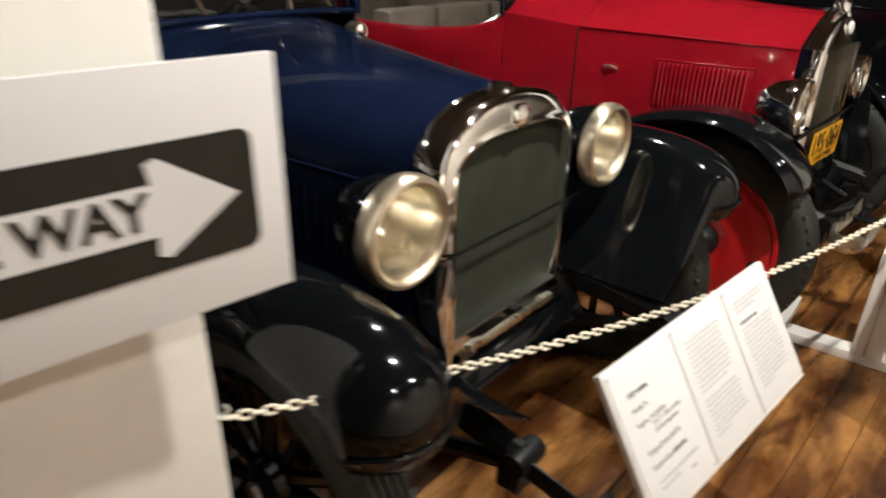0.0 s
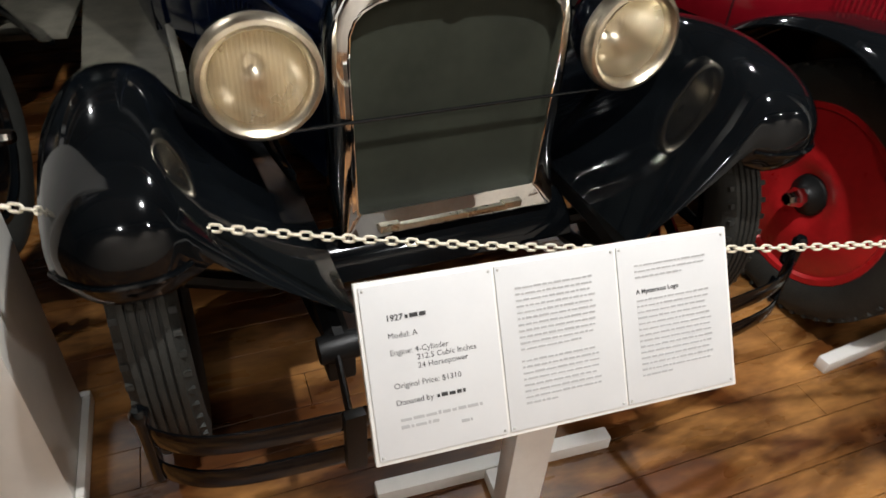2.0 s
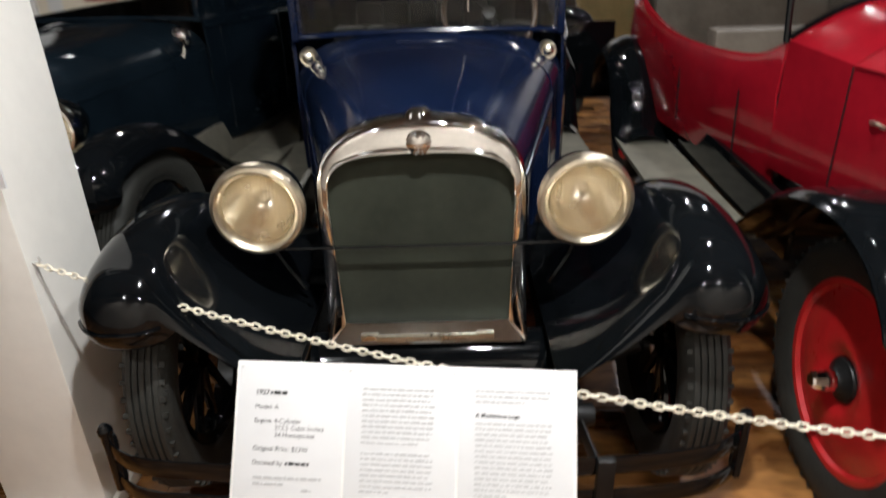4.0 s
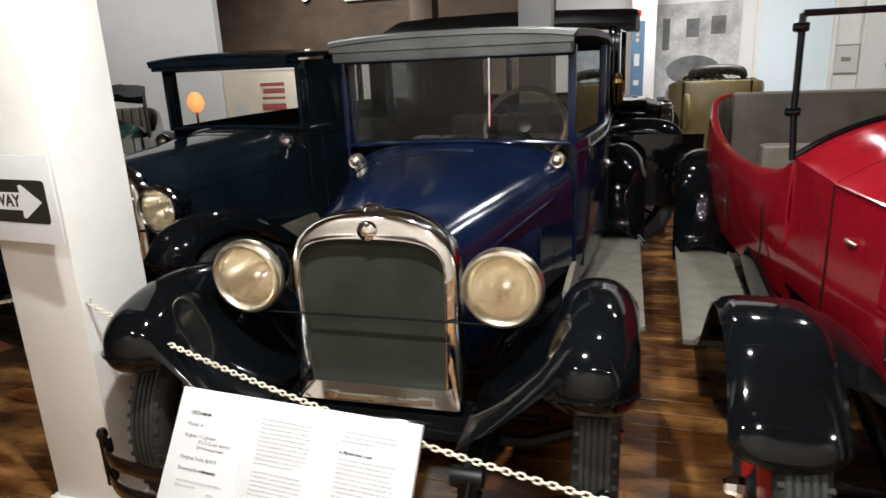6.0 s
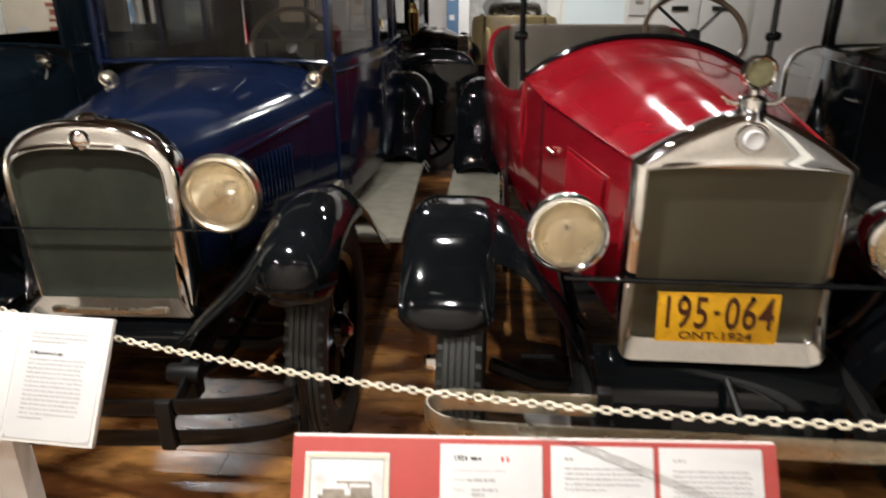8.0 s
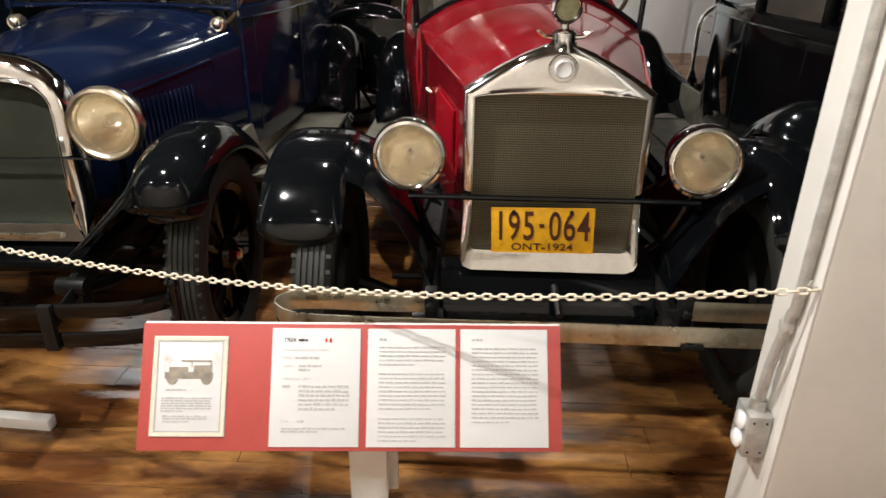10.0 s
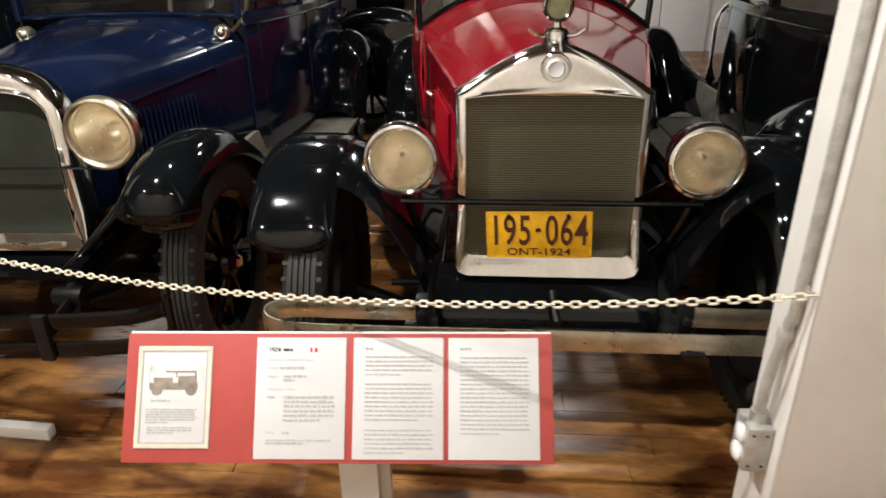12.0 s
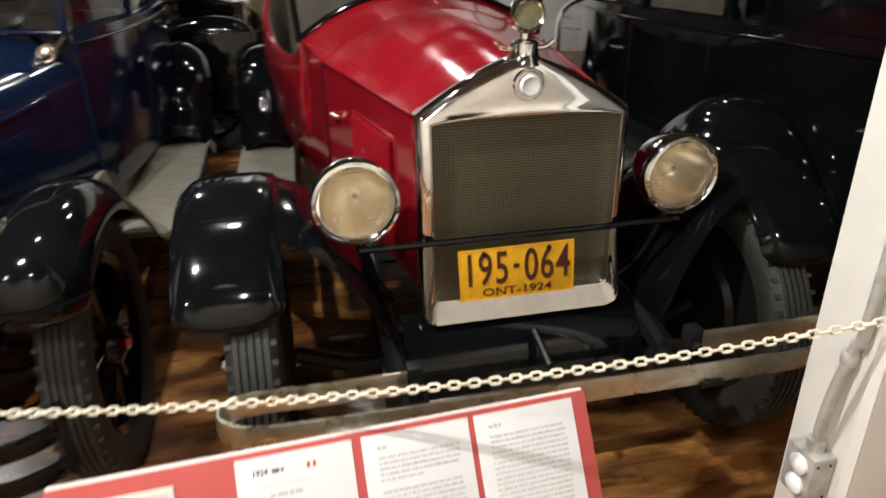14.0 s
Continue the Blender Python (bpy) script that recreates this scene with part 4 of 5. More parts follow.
# ---- the open cars ----
def open_car(m, label, paint, name="touring_car", wheel_paint=RED_WHEEL, plate=False, gauge=True, screen=True, detail=True, top=False, lamp_rim=NICKEL, bowl=NICKEL, seat_mat=LINING):
    car = thing(name, m, label, "car", "cars on display")
    # gabled radiator shell
    o_out = outline(0.272, 0.534, 1.078, 0.132, 2, q=1.35, rb=0.035)
    o_in = outline(0.240, 0.592, 1.062, 0.008, 2, q=6, rb=0.016)
    rad_shell(car, o_out, o_in, 0.085, CORE_B, NICKEL)
    bm = bmesh.new()
    lathe(bm, [(0, 0.008), (0.018, 0.008), (0.021, 0.010), (0.024, 0.006), (0.026, 0.0)], pose(0, -0.008, 1.143, 90), 28)
    bd = part("badge", bm, PAPER, car, "small round white radiator badge")
    bm = bmesh.new()
    lathe(bm, [(0.032, -0.002), (0.035, 0.003), (0.038, 0.003), (0.041, -0.002)], pose(0, -0.005, 1.143, 90), 32)
    part("embossed_ring", bm, NICKEL, bd)
    # cap, wings and round temperature gauge
    bm = bmesh.new()
    lathe(bm, [(0.045, -0.02), (0.038, 0.0), (0.034, 0.006), (0.034, 0.03), (0.028, 0.036), (0.012, 0.04), (0.010, 0.055), (0, 0.055)], pose(0, 0.04, 1.205), 12)
    cap = part("radiator_cap", bm, NICKEL, car, "nickel radiator cap with two wings")
    if gauge:
        for s in (-1, 1):
            bm = bmesh.new()
            tube(bm, curve_pts([(s * 0.03, 0.04, 1.222), (s * 0.055, 0.04, 1.225), (s * 0.075, 0.04, 1.24)], 3), [0.006, 0.006, 0.006, 0.006, 0.006, 0.006, 0.004], 7)
            part("wing", bm, NICKEL, cap)
        gm = pose(0, 0.028, 1.298, 90)
        bm = bmesh.new()
        lathe(bm, [(0.031, 0.012), (0.036, 0.016), (0.041, 0.010), (0.041, -0.010), (0.036, -0.016), (0.031, -0.012)], gm, 30)
        gg = part("gauge", bm, NICKEL, car, "round temperature gauge")
        bm = bmesh.new()
        lathe(bm, [(0, 0.010), (0.032, 0.010), (0.032, -0.010), (0, -0.010)], gm, 26)
        part("gauge_face", bm, GAUGE_FACE, gg, "dull olive gauge face")
    # hood, cowl, with a crease between side and top
    a = outline(0.268, 0.60, 1.070, 0.125, 2, q=1.45)
    b = outline(0.44, 0.60, 1.085, 0.165, 2, q=2.0)
    c = outline(0.505, 0.60, 1.12, 0.17, 2, q=2.2)
    hood_loft(car, a, b, 0.085, 0.98, paint)
    hood_loft(car, [(x * 1.004, z + 0.002) for x, z in b], c, 0.982, 1.36, paint, "cowl", 4)
    for s in (-1, 1):
        bm = bmesh.new()
        tube(bm, [(s * 0.271, 0.09, 1.072), (s * 0.444, 0.978, 1.087)], 0.005, 6)
        part("hood_hinge", bm, paint, car)
        bm = bmesh.new()
        tube(bm, [(s * 0.445, 0.981, z) for z in (0.61, 0.8, 1.08)], 0.003, 5)
        part("hood_seam", bm, IRON, car)
        if detail:
            bm = bmesh.new()
            row = []
            for y, z in ((0.22, 0.76), (0.62, 0.76), (0.62, 0.98), (0.22, 0.98)):
                row.append((s * (0.270 + (y - 0.085) * 0.192), y, z))
            tube(bm, row + [row[0]], 0.003, 5)
            part("pressed_panel", bm, paint, car)
            louvres(car, 0.274 + 0.155 * 0.192, 0.25, 0.60, 0.785, 0.965, 0.192, 20, paint, s)
            bm = bmesh.new()
            tube(bm, curve_pts([(s * 0.41, 0.78, 0.92), (s * 0.43, 0.80, 0.93), (s * 0.425, 0.84, 0.925)], 3), 0.007, 6)
            part("hood_catch", bm, BRUSHED, car)
    # lamps on a dark cross bar
    for s in (-1, 1):
        headlamp(car, s * 0.428, -0.005, 0.888, 0.108, lamp_rim, bowl, 0.17, ribs="h")
        bm = bmesh.new()
        tube(bm, curve_pts([(s * 0.428, 0.05, 0.80), (s * 0.425, 0.04, 0.77), (s * 0.38, 0.08, 0.62), (s * 0.34, 0.12, 0.55)], 3), 0.014, 8)
        part("lamp_bracket", bm, BLACK, car)
    bm = bmesh.new()
    tube(bm, [(-0.43, -0.022, 0.768), (0.43, -0.022, 0.768)], 0.009, 8)
    part("cross_bar", bm, BLACK, car, "black lamp cross bar")
    # fenders, wheels
    fp = [(-0.172, 0.664), (-0.145, 0.724), (-0.088, 0.787), (-0.013, 0.841), (0.073, 0.8736), (0.165, 0.887), (0.30, 0.878), (0.45, 0.835), (0.60, 0.745), (0.80, 0.58), (1.0, 0.45), (1.15, 0.405)]
    rp = [(2.40, 0.408), (2.54, 0.44), (2.645, 0.55), (2.70, 0.68), (2.83, 0.80), (3.02, 0.87), (3.22, 0.85), (3.40, 0.72), (3.48, 0.55)]
    for s in (-1, 1):
        fender(car, "front_fender", fp, s * 0.737, 0.238, 0.016, nose=0.80, lip=0.010, tip=0.075, roll=4.0, bead=detail)
        apron(car, [(-0.03, 0.815), (0.03, 0.848), (0.12, 0.866), (0.26, 0.870), (0.42, 0.833), (0.60, 0.722), (0.80, 0.563), (1.0, 0.44)], s * 0.352, s * 0.622, 0.52, -0.10)
        fender(car, "rear_fender", rp, s * 0.745, 0.33, 0.09, roll=2.0)
        wheel(car, s * 0.70, 0.145, 0.395, 0.395, wheel_paint, s, "disc", tread=detail)
        wheel(car, s * 0.70, 3.05, 0.395, 0.395, wheel_paint, s, "disc", tread=False)
        part("running_board", boxbm(min(s * 0.60, s * 0.90), max(s * 0.60, s * 0.90), 1.12, 2.65, 0.375, 0.402, bev=0.006), RUNNING, car, "grey running board")
        part("splash_apron", boxbm(min(s * 0.56, s * 0.585), max(s * 0.56, s * 0.585), 0.9, 2.8, 0.38, 0.60, bev=0.004), BLACK, car)
    chassis(car, -0.17, 3.3, 0.36, 0.145, 0.395, 0.62)
    bm = bmesh.new()
    rings = [[Vector((u * 0.33, yy, zz)) for u in (-1, -0.5, 0, 0.5, 1)] for yy, zz in ((0.04, 0.54), (-0.03, 0.50), (-0.08, 0.44), (-0.11, 0.36))]
    loft(bm, rings)
    solid(part("front_valance", bm, BLACK, car, "black splash pan under the radiator"), 0.004)
    # tub with dipped doors
    y0, y1 = 1.36, 3.55
    prof = ((y0, 0.51, 1.12), (y0 + 0.18, 0.55, 1.04), (y0 + 0.6, 0.62, 1.01), (y0 + 1.1, 0.68, 1.03), (y0 + 1.6, 0.71, 1.13), (y1 - 0.18, 0.66, 1.22), (y1, 0.48, 1.25))
    pp = curve_pts([(w, y, z) for y, w, z in prof], 5)
    for s in (-1, 1):
        bm = bmesh.new()
        loft(bm, [[Vector((s * (p.x - 0.05), p.y, 0.50)), Vector((s * (p.x - 0.01), p.y, 0.70)), Vector((s * (p.x + 0.008), p.y, 0.9)), Vector((s * p.x, p.y, p.z - 0.02)), Vector((s * (p.x - 0.012), p.y, p.z)), Vector((s * (p.x - 0.035), p.y, p.z - 0.005))] for p in pp])
        side = solid(part("body_side", bm, paint, car), 0.01)
        bm = bmesh.new()
        loft(bm, [[Vector((s * (p.x - 0.04), p.y, p.z - 0.01)), Vector((s * (p.x - 0.06), p.y, p.z - 0.25)), Vector((s * (p.x - 0.06), p.y, 0.55))] for p in pp])
        solid(part("door_lining", bm, seat_mat, side, "taupe upholstery lining"), 0.006)
        for yy, w in ((y0 + 0.25, 0.567), (y0 + 0.85, 0.656)):
            bm = bmesh.new()
            tube(bm, [(s * (w - 0.002), yy, 0.6), (s * (w + 0.006), yy, 0.85), (s * (w - 0.003), yy, 1.0)], 0.004, 5)
            part("door_seam", bm, IRON, side)
    bm = bmesh.new()
    box(bm, -0.46, 0.46, y1 - 0.03, y1, 0.5, 1.25, bev=0.014)
    part("back_panel", bm, paint, car)
    seat(car, "front_seat", -0.52, 0.52, y0 + 0.80, 0.80, 1.06, material=seat_mat, flutes=1)
    seat(car, "rear_seat", -0.56, 0.56, y1 - 0.30, 0.80, 1.26, back=0.2, material=seat_mat, flutes=1 if screen else 11)
    part("floor_pan", boxbm(-0.5, 0.5, 1.0, y1, 0.46, 0.48), IRON, car)
    if screen:
        steering_wheel(car, 0.285, 1.68, 1.295, 0.228, 48)
    # windscreen with posts
    if screen:
        bm = bmesh.new()
        arch = [(x, 1.355, z + 0.012) for x, z in c[5:-5]]
        tube(bm, arch, 0.011, 8)
        part("scuttle_bead", bm, BLACK, car, "black rubber bead")
        bm = bmesh.new()
        for s in (-1, 1):
            tube(bm, [(s * 0.515, 1.365, 1.11), (s * 0.525, 1.375, 1.30), (s * 0.525, 1.385, 1.67)], 0.0135, 8)
            for zk in (1.30, 1.62):
                lathe(bm, [(0, -0.030), (0.016, -0.028), (0.020, -0.01), (0.020, 0.01), (0.016, 0.028), (0, 0.030)], pose(s * 0.53, 1.378, zk, 0, 90, 0), 10)
        tube(bm, [(-0.525, 1.385, 1.67), (0.525, 1.385, 1.67)], 0.013, 8)
        fr = part("windscreen_frame", bm, BLACK, car, "black windscreen frame with clamps")
        bm = bmesh.new()
        vv = [(-0.515, 1.372, 1.13)] + [(x, 1.366, z + 0.018) for x, z in c[7:-7]] + [(0.515, 1.372, 1.13), (0.515, 1.384, 1.66), (-0.515, 1.384, 1.66)]
        bm.faces.new([bm.verts.new(v) for v in vv])
        g = part("windscreen", bm, GLASS, car, "clear windscreen glass")
        g.visible_shadow = False
    if top:
        bm = bmesh.new()
        rings = []
        crumple = random.Random(9)
        for y, w, z in ((1.0, 0.58, 1.46), (1.06, 0.60, 1.52), (1.25, 0.61, 1.55), (1.5, 0.61, 1.54), (1.75, 0.60, 1.50), (1.95, 0.57, 1.40)):
            rings.append([Vector((w * u, y + crumple.uniform(-0.02, 0.02), z + 0.05 * (1 - abs(u) ** 3) + crumple.uniform(-0.018, 0.018))) for u in [-1 + k / 8 for k in range(17)]])
        loft(bm, rings)
        solid(part("canvas_top", bm, CANVAS, car, "black crumpled canvas top"), 0.07)
        for s in (-1, 1):
            bm = bmesh.new()
            loft(bm, [[Vector((s * (0.585 + 0.012 * math.sin(k * 2.3)), 1.25 + 0.045 * k, z)) for z in (1.5, 1.35, 1.2, 1.0)] for k in range(15)])
            solid(part("side_curtain", bm, CANVAS, car, "black canvas side curtain"), 0.006)
    if plate:
        pl = part("number_plate", boxbm(-0.152, 0.152, -0.0015, 0.0015, -0.072, 0.072, bev=0.001), PLATE_YELLOW, car, "yellow enamel number plate")
        pl.matrix_basis = pose(-0.027, -0.036, 0.674, 0, -2.6, -4.5)
        bm = bmesh.new()
        for x0, x1, z0, z1 in ((-0.152, 0.152, 0.069, 0.0725), (-0.152, 0.152, -0.0725, -0.069), (-0.1525, -0.149, -0.072, 0.072), (0.149, 0.1525, -0.072, 0.072)):
            box(bm, x0, x1, -0.003, -0.0012, z0, z1)
        part("raised_border", bm, PLATE_YELLOW, pl)
        for ch, fx in zip("195064", (0.075, 0.215, 0.365, 0.63, 0.775, 0.92)):
            bm = put(text_bm(ch, 0.132, 0.0012, "CENTER", 0.0012), pose((fx - 0.5) * 0.292, -0.0028, -0.030, 90) @ Matrix.Diagonal((0.60, 1, 1, 1)))
            part("digit", bm, PLATE_BROWN, pl, "dark brown embossed digit")
        part("dash", boxbm(-0.009, 0.006, -0.004, -0.0016, 0.010, 0.022, bev=0.001), PLATE_BROWN, pl)
        bm = put(text_bm("ONT-1924", 0.036, 0.0002, "CENTER", 0.001), pose(0, -0.0026, -0.064, 90) @ Matrix.Diagonal((1.15, 0.9, 1, 1)))
        part("plate_legend", bm, PLATE_BROWN, pl, "dark brown embossed legend")
        for s in (-1, 1):
            bm = bmesh.new()
            lathe(bm, [(0, 0.006), (0.006, 0.005), (0.007, 0)], pose(s * 0.085, -0.002, 0.058, 90), 10)
            part("plate_bolt", bm, IRON, pl)
        # strap bumper: a flat loop at each end
        bm = bmesh.new()
        for s in (-1, 1):
            strap(bm, curve_pts([(s * 0.0, -0.375, 0.525), (s * 0.45, -0.375, 0.525), (s * 0.68, -0.372, 0.528), (s * 0.755, -0.345, 0.535), (s * 0.762, -0.300, 0.54), (s * 0.70, -0.275, 0.545), (s * 0.50, -0.285, 0.55), (s * 0.34, -0.285, 0.552)], 6), 0.012, 0.058)
        part("bumper_strap", bm, STEEL_STRAP, car, "tarnished nickel strap bumper")
        for s in (-1, 1):
            bm = bmesh.new()
            strap(bm, curve_pts([(s * 0.355, -0.13, 0.46), (s * 0.352, -0.20, 0.49), (s * 0.345, -0.285, 0.545)], 4), 0.03, 0.03)
            box(bm, s * 0.345 - 0.018, s * 0.345 + 0.018, -0.30, -0.262, 0.505, 0.595, bev=0.006)
            box(bm, s * 0.345 - 0.03, s * 0.345 + 0.03, -0.39, -0.27, 0.492, 0.505, bev=0.004)
            lathe(bm, [(0, 0.02), (0.012, 0.018), (0.013, 0)], pose(s * 0.345, -0.30, 0.55, 90), 8)
            part("bumper_bracket", bm, IRON, car)
        bm = bmesh.new()
        tube(bm, [(0.02, -0.06, 0.50), (0.03, -0.16, 0.45)], 0.012, 8)
        part("crank_end", bm, IRON, car)
    return car


PALE_PRINT = mat("pale_grey_print", (0.62, 0.61, 0.58), 0.6)
GAUGE_FACE = mat("gauge_face", (0.16, 0.15, 0.08), 0.25, vary=0.3, scale=30)

car_a = closed_car(pose(0.003, 0, 0, 0, 0, 2.3), "dark blue sedan with black fenders and nickel radiator", BLUE)
car_b = open_car(pose(1.886, -0.236, 0), "red open touring car with yellow number plate", RED, plate=True)
car_c = closed_car(pose(-1.93, 0.88, 0, 0, 0, -4.2), "very dark navy sedan with black fenders", NAVY, wheel_style="disc", rim=NICKEL, detail=False, quarter=2.12, glazed=False, blind=True, brow=0.03, roof_mat=NAVY)
# cowl lamp and number plate of the navy sedan
for s in (-1, 1):
    bm = bmesh.new()
    lathe(bm, [(0, 0.035), (0.03, 0.033), (0.045, 0.022), (0.052, 0.004), (0.05, -0.01), (0.035, -0.05), (0.0, -0.065)], pose(s * 0.50, 1.0, 1.11, 90), 8)
    lp = part("cowl_lamp", bm, NICKEL, car_c, "nickel cowl lamp on a curved arm")
    bm = bmesh.new()
    tube(bm, curve_pts([(s * 0.50, 1.01, 1.06), (s * 0.495, 1.0, 1.02), (s * 0.475, 0.99, 1.01), (s * 0.45, 0.99, 1.04)], 4), 0.010, 8)
    part("arm", bm, NICKEL, lp)
pl = part("number_plate", boxbm(-0.15, 0.15, -0.0015, 0.0015, -0.07, 0.07, bev=0.001), PLATE_YELLOW, car_c, "yellow enamel number plate")
pl.matrix_basis = pose(0.06, -0.06, 0.735)
for ch, x in (("6", 0.06), ("5", 0.115)):
    part("digit", put(text_bm(ch, 0.12, 0.001, "CENTER", 0.001), pose(x, -0.0026, -0.04, 90) @ Matrix.Diagonal((0.62, 1, 1, 1))), PLATE_BROWN, pl)
car_d = closed_car(pose(3.66, 3.4, 0, 0, 0, 180), "long black sedan parked beside the red car", BLACK, detail=False, lamps=False, bumper=False, body_len=2.8)
car_f = closed_car(pose(0.98, 4.45, 0, 0, 0, 90), "tall black sedan standing crosswise behind the front row", BLACK, detail=False, bumper=False, lamps=False, hood_y=0.3, body_len=2.05, quarter=1.5, tall=0.17, crown=0.13, brow=0.0, fender_dy=0.27, fender_lift=0.14)
car_e = open_car(pose(-3.85, 2.55, 0, 0, 0, 40) @ Matrix.Diagonal((1, 1, 0.9, 1)), "green open car with a black canvas top", GREEN, wheel_paint=GREEN, gauge=False, screen=False, detail=False, top=True, lamp_rim=BRUSHED, bowl=BRUSHED)
car_g = open_car(pose(1.40, 8.82, 0, 0, 0, 180) @ Matrix.Diagonal((0.66, 1, 1, 1)), "pale yellow open car with black tufted seats", YELLOW, wheel_paint=YELLOW, gauge=False, screen=False, detail=False, lamp_rim=BRASS, bowl=YELLOW, seat_mat=LEATHER)
bm = bmesh.new()
tube(bm, curve_pts([(-0.38, 3.44, 1.26), (-0.34, 3.44, 1.32), (-0.2, 3.44, 1.345), (0, 3.44, 1.35), (0.2, 3.44, 1.345), (0.34, 3.44, 1.32), (0.38, 3.44, 1.26)], 5), 0.05, 10)
part("seat_roll", bm, LEATHER, car_g, "black leather roll along the seat's top")
for k in range(9):
    bm = bmesh.new()
    lathe(bm, [(0, 0.012), (0.012, 0.009), (0.016, 0)], pose(-0.30 + k * 0.075, 3.487, 1.335 if k % 2 else 1.30, -90), 8)
    part("tuft_button", bm, LEATHER, car_g)
bm = bmesh.new()
lathe(bm, [(0, -0.17), (0.03, -0.165), (0.05, -0.12), (0.06, -0.04), (0.06, 0.05), (0.05, 0.12), (0.03, 0.16), (0, 0.17)], pose(0.42, 3.62, 0.97), 18)
part("side_lamp", bm, YELLOW, car_g, "yellow torpedo side lamp")
# brass side lamp on the crosswise sedan's cowl
bm = bmesh.new()
lathe(bm, [(0, -0.10), (0.03, -0.10), (0.045, -0.06), (0.045, 0.06), (0.05, 0.07), (0.03, 0.10), (0.034, 0.12), (0.02, 0.145), (0, 0.15)], pose(-0.62, 0.44, 1.25), 14)
sl = part("side_lamp", bm, BRASS, car_f, "brass carriage lamp on the cowl")
bm = bmesh.new()
tube(bm, [(-0.60, 0.44, 1.16), (-0.50, 0.44, 1.10)], 0.012, 6)
part("arm", bm, BRASS, sl)
# bulb horn and hand levers on its near side
bm = bmesh.new()
lathe(bm, [(0.012, -0.16), (0.014, -0.05), (0.022, 0.02), (0.045, 0.07), (0.075, 0.10), (0.078, 0.104), (0.070, 0.10), (0.03, 0.05)], pose(-0.66, 0.62, 0.93, 70, 0, 25), 20)
hn = part("bulb_horn", bm, NICKEL, car_f, "nickel bulb horn")
bm = bmesh.new()
lathe(bm, [(0, -0.24), (0.025, -0.23), (0.036, -0.20), (0.03, -0.17), (0.013, -0.155)], pose(-0.66, 0.62, 0.93, 70, 0, 25), 14)
part("bulb", bm, RUBBER, hn)
for k in range(2):
    bm = bmesh.new()
    tube(bm, curve_pts([(-0.70 - k * 0.03, 0.68, 0.50), (-0.71 - k * 0.03, 0.70, 0.75), (-0.72 - k * 0.03, 0.66 - k * 0.03, 0.96)], 3), 0.011, 8)
    lathe(bm, [(0, -0.025), (0.016, -0.02), (0.018, 0.0), (0.014, 0.02), (0, 0.025)], pose(-0.72 - k * 0.03, 0.66 - k * 0.03, 0.965), 10)
    part("hand_lever", bm, NICKEL, car_f, "nickel hand lever")
part("side_valance", boxbm(-0.842, -0.834, -0.22, 0.72, 0.36, 0.93, bev=0.003), BLACK, car_f, "black side valance")
part("lever_quadrant", boxbm(-0.745, -0.66, 0.60, 0.76, 0.78, 0.81, bev=0.008), NICKEL, car_f)

panel = thing("display_panel", pose(-4.4, 6.56, 0), "low cream display panel beside the partition wall", "display panel")
part("board", boxbm(-0.69, 0.69, -0.03, 0.03, 0.06, 1.52, bev=0.006), CREAM_PANEL, panel)
for x in (-0.55, 0.55):
    part("foot", boxbm(x - 0.03, x + 0.03, -0.22, 0.22, 0.0, 0.058, bev=0.006), WHITE_PAINT, panel)
part("top_rail", boxbm(-0.70, 0.70, -0.036, 0.036, 1.521, 1.56, bev=0.006), WHITE_PAINT, panel)
cloth = thing("striped_banner", pose(-4.30, 6.525, 1.17), "red and cream striped cloth hung on the panel", "banner")
z = 0.19
for k, h in enumerate((0.05, 0.03, 0.07, 0.045, 0.035, 0.06, 0.09)):
    part("stripe", boxbm(-0.19 + 0.02 * (k % 3), 0.19 - 0.015 * (k % 2), -0.012 - 0.002 * (k % 2), 0.0, z - h, z - 0.001, bev=0.001), (BRICK_CLOTH, CREAM_PANEL)[k % 2], cloth)
    z -= h
notice = thing("paper_notice", pose(-4.86, 6.525, 0.97), "white paper notice pinned to the panel", "notice")
part("paper", boxbm(-0.09, 0.09, -0.006, 0.0, -0.10, 0.10), PAPER, notice)
lamp = thing("amber_lamp", pose(-4.90, 5.6, 0), "standing lamp with a glowing amber glass shade", "lamp")
bm = bmesh.new()
lathe(bm, [(0.0, 0.0), (0.14, 0.0), (0.14, 0.015), (0.03, 0.04), (0.016, 0.07), (0.016, 1.02), (0.04, 1.04), (0, 1.05)], Matrix(), 20)
part("stand", bm, BRASS, lamp, "brass stand")
bm = bmesh.new()
lathe(bm, [(0.05, 1.05), (0.09, 1.09), (0.115, 1.15), (0.095, 1.23), (0.05, 1.29), (0.0, 1.30)], Matrix(), 24)
part("shade", bm, AMBER_GLOW, lamp, "glowing amber glass shade")
wl = thing("wall_spotlight", pose(-4.87, 8.75, 2.66), "bright white spotlight high on the boarded wall", "spotlight")
bm = bmesh.new()
lathe(bm, [(0, 0.0), (0.05, 0.0), (0.055, 0.02), (0.05, 0.16), (0.0, 0.18)], pose(0, 0, 0, -75), 18)
part("housing", bm, WHITE_PAINT, wl)
bm = bmesh.new()
lathe(bm, [(0, -0.012), (0.045, -0.010), (0.048, 0.0)], pose(0, 0, 0, -75), 18)
part("lamp_face", bm, LAMP_GLOW, wl)
part("bracket", boxbm(-0.012, 0.012, 0.15, 0.305, -0.01, 0.014), WHITE_PAINT, wl)
wt = thing("lamp_track", pose(-3.6, 9.06, 2.6), "white lamp track in front of the boarded wall", "lamp track")
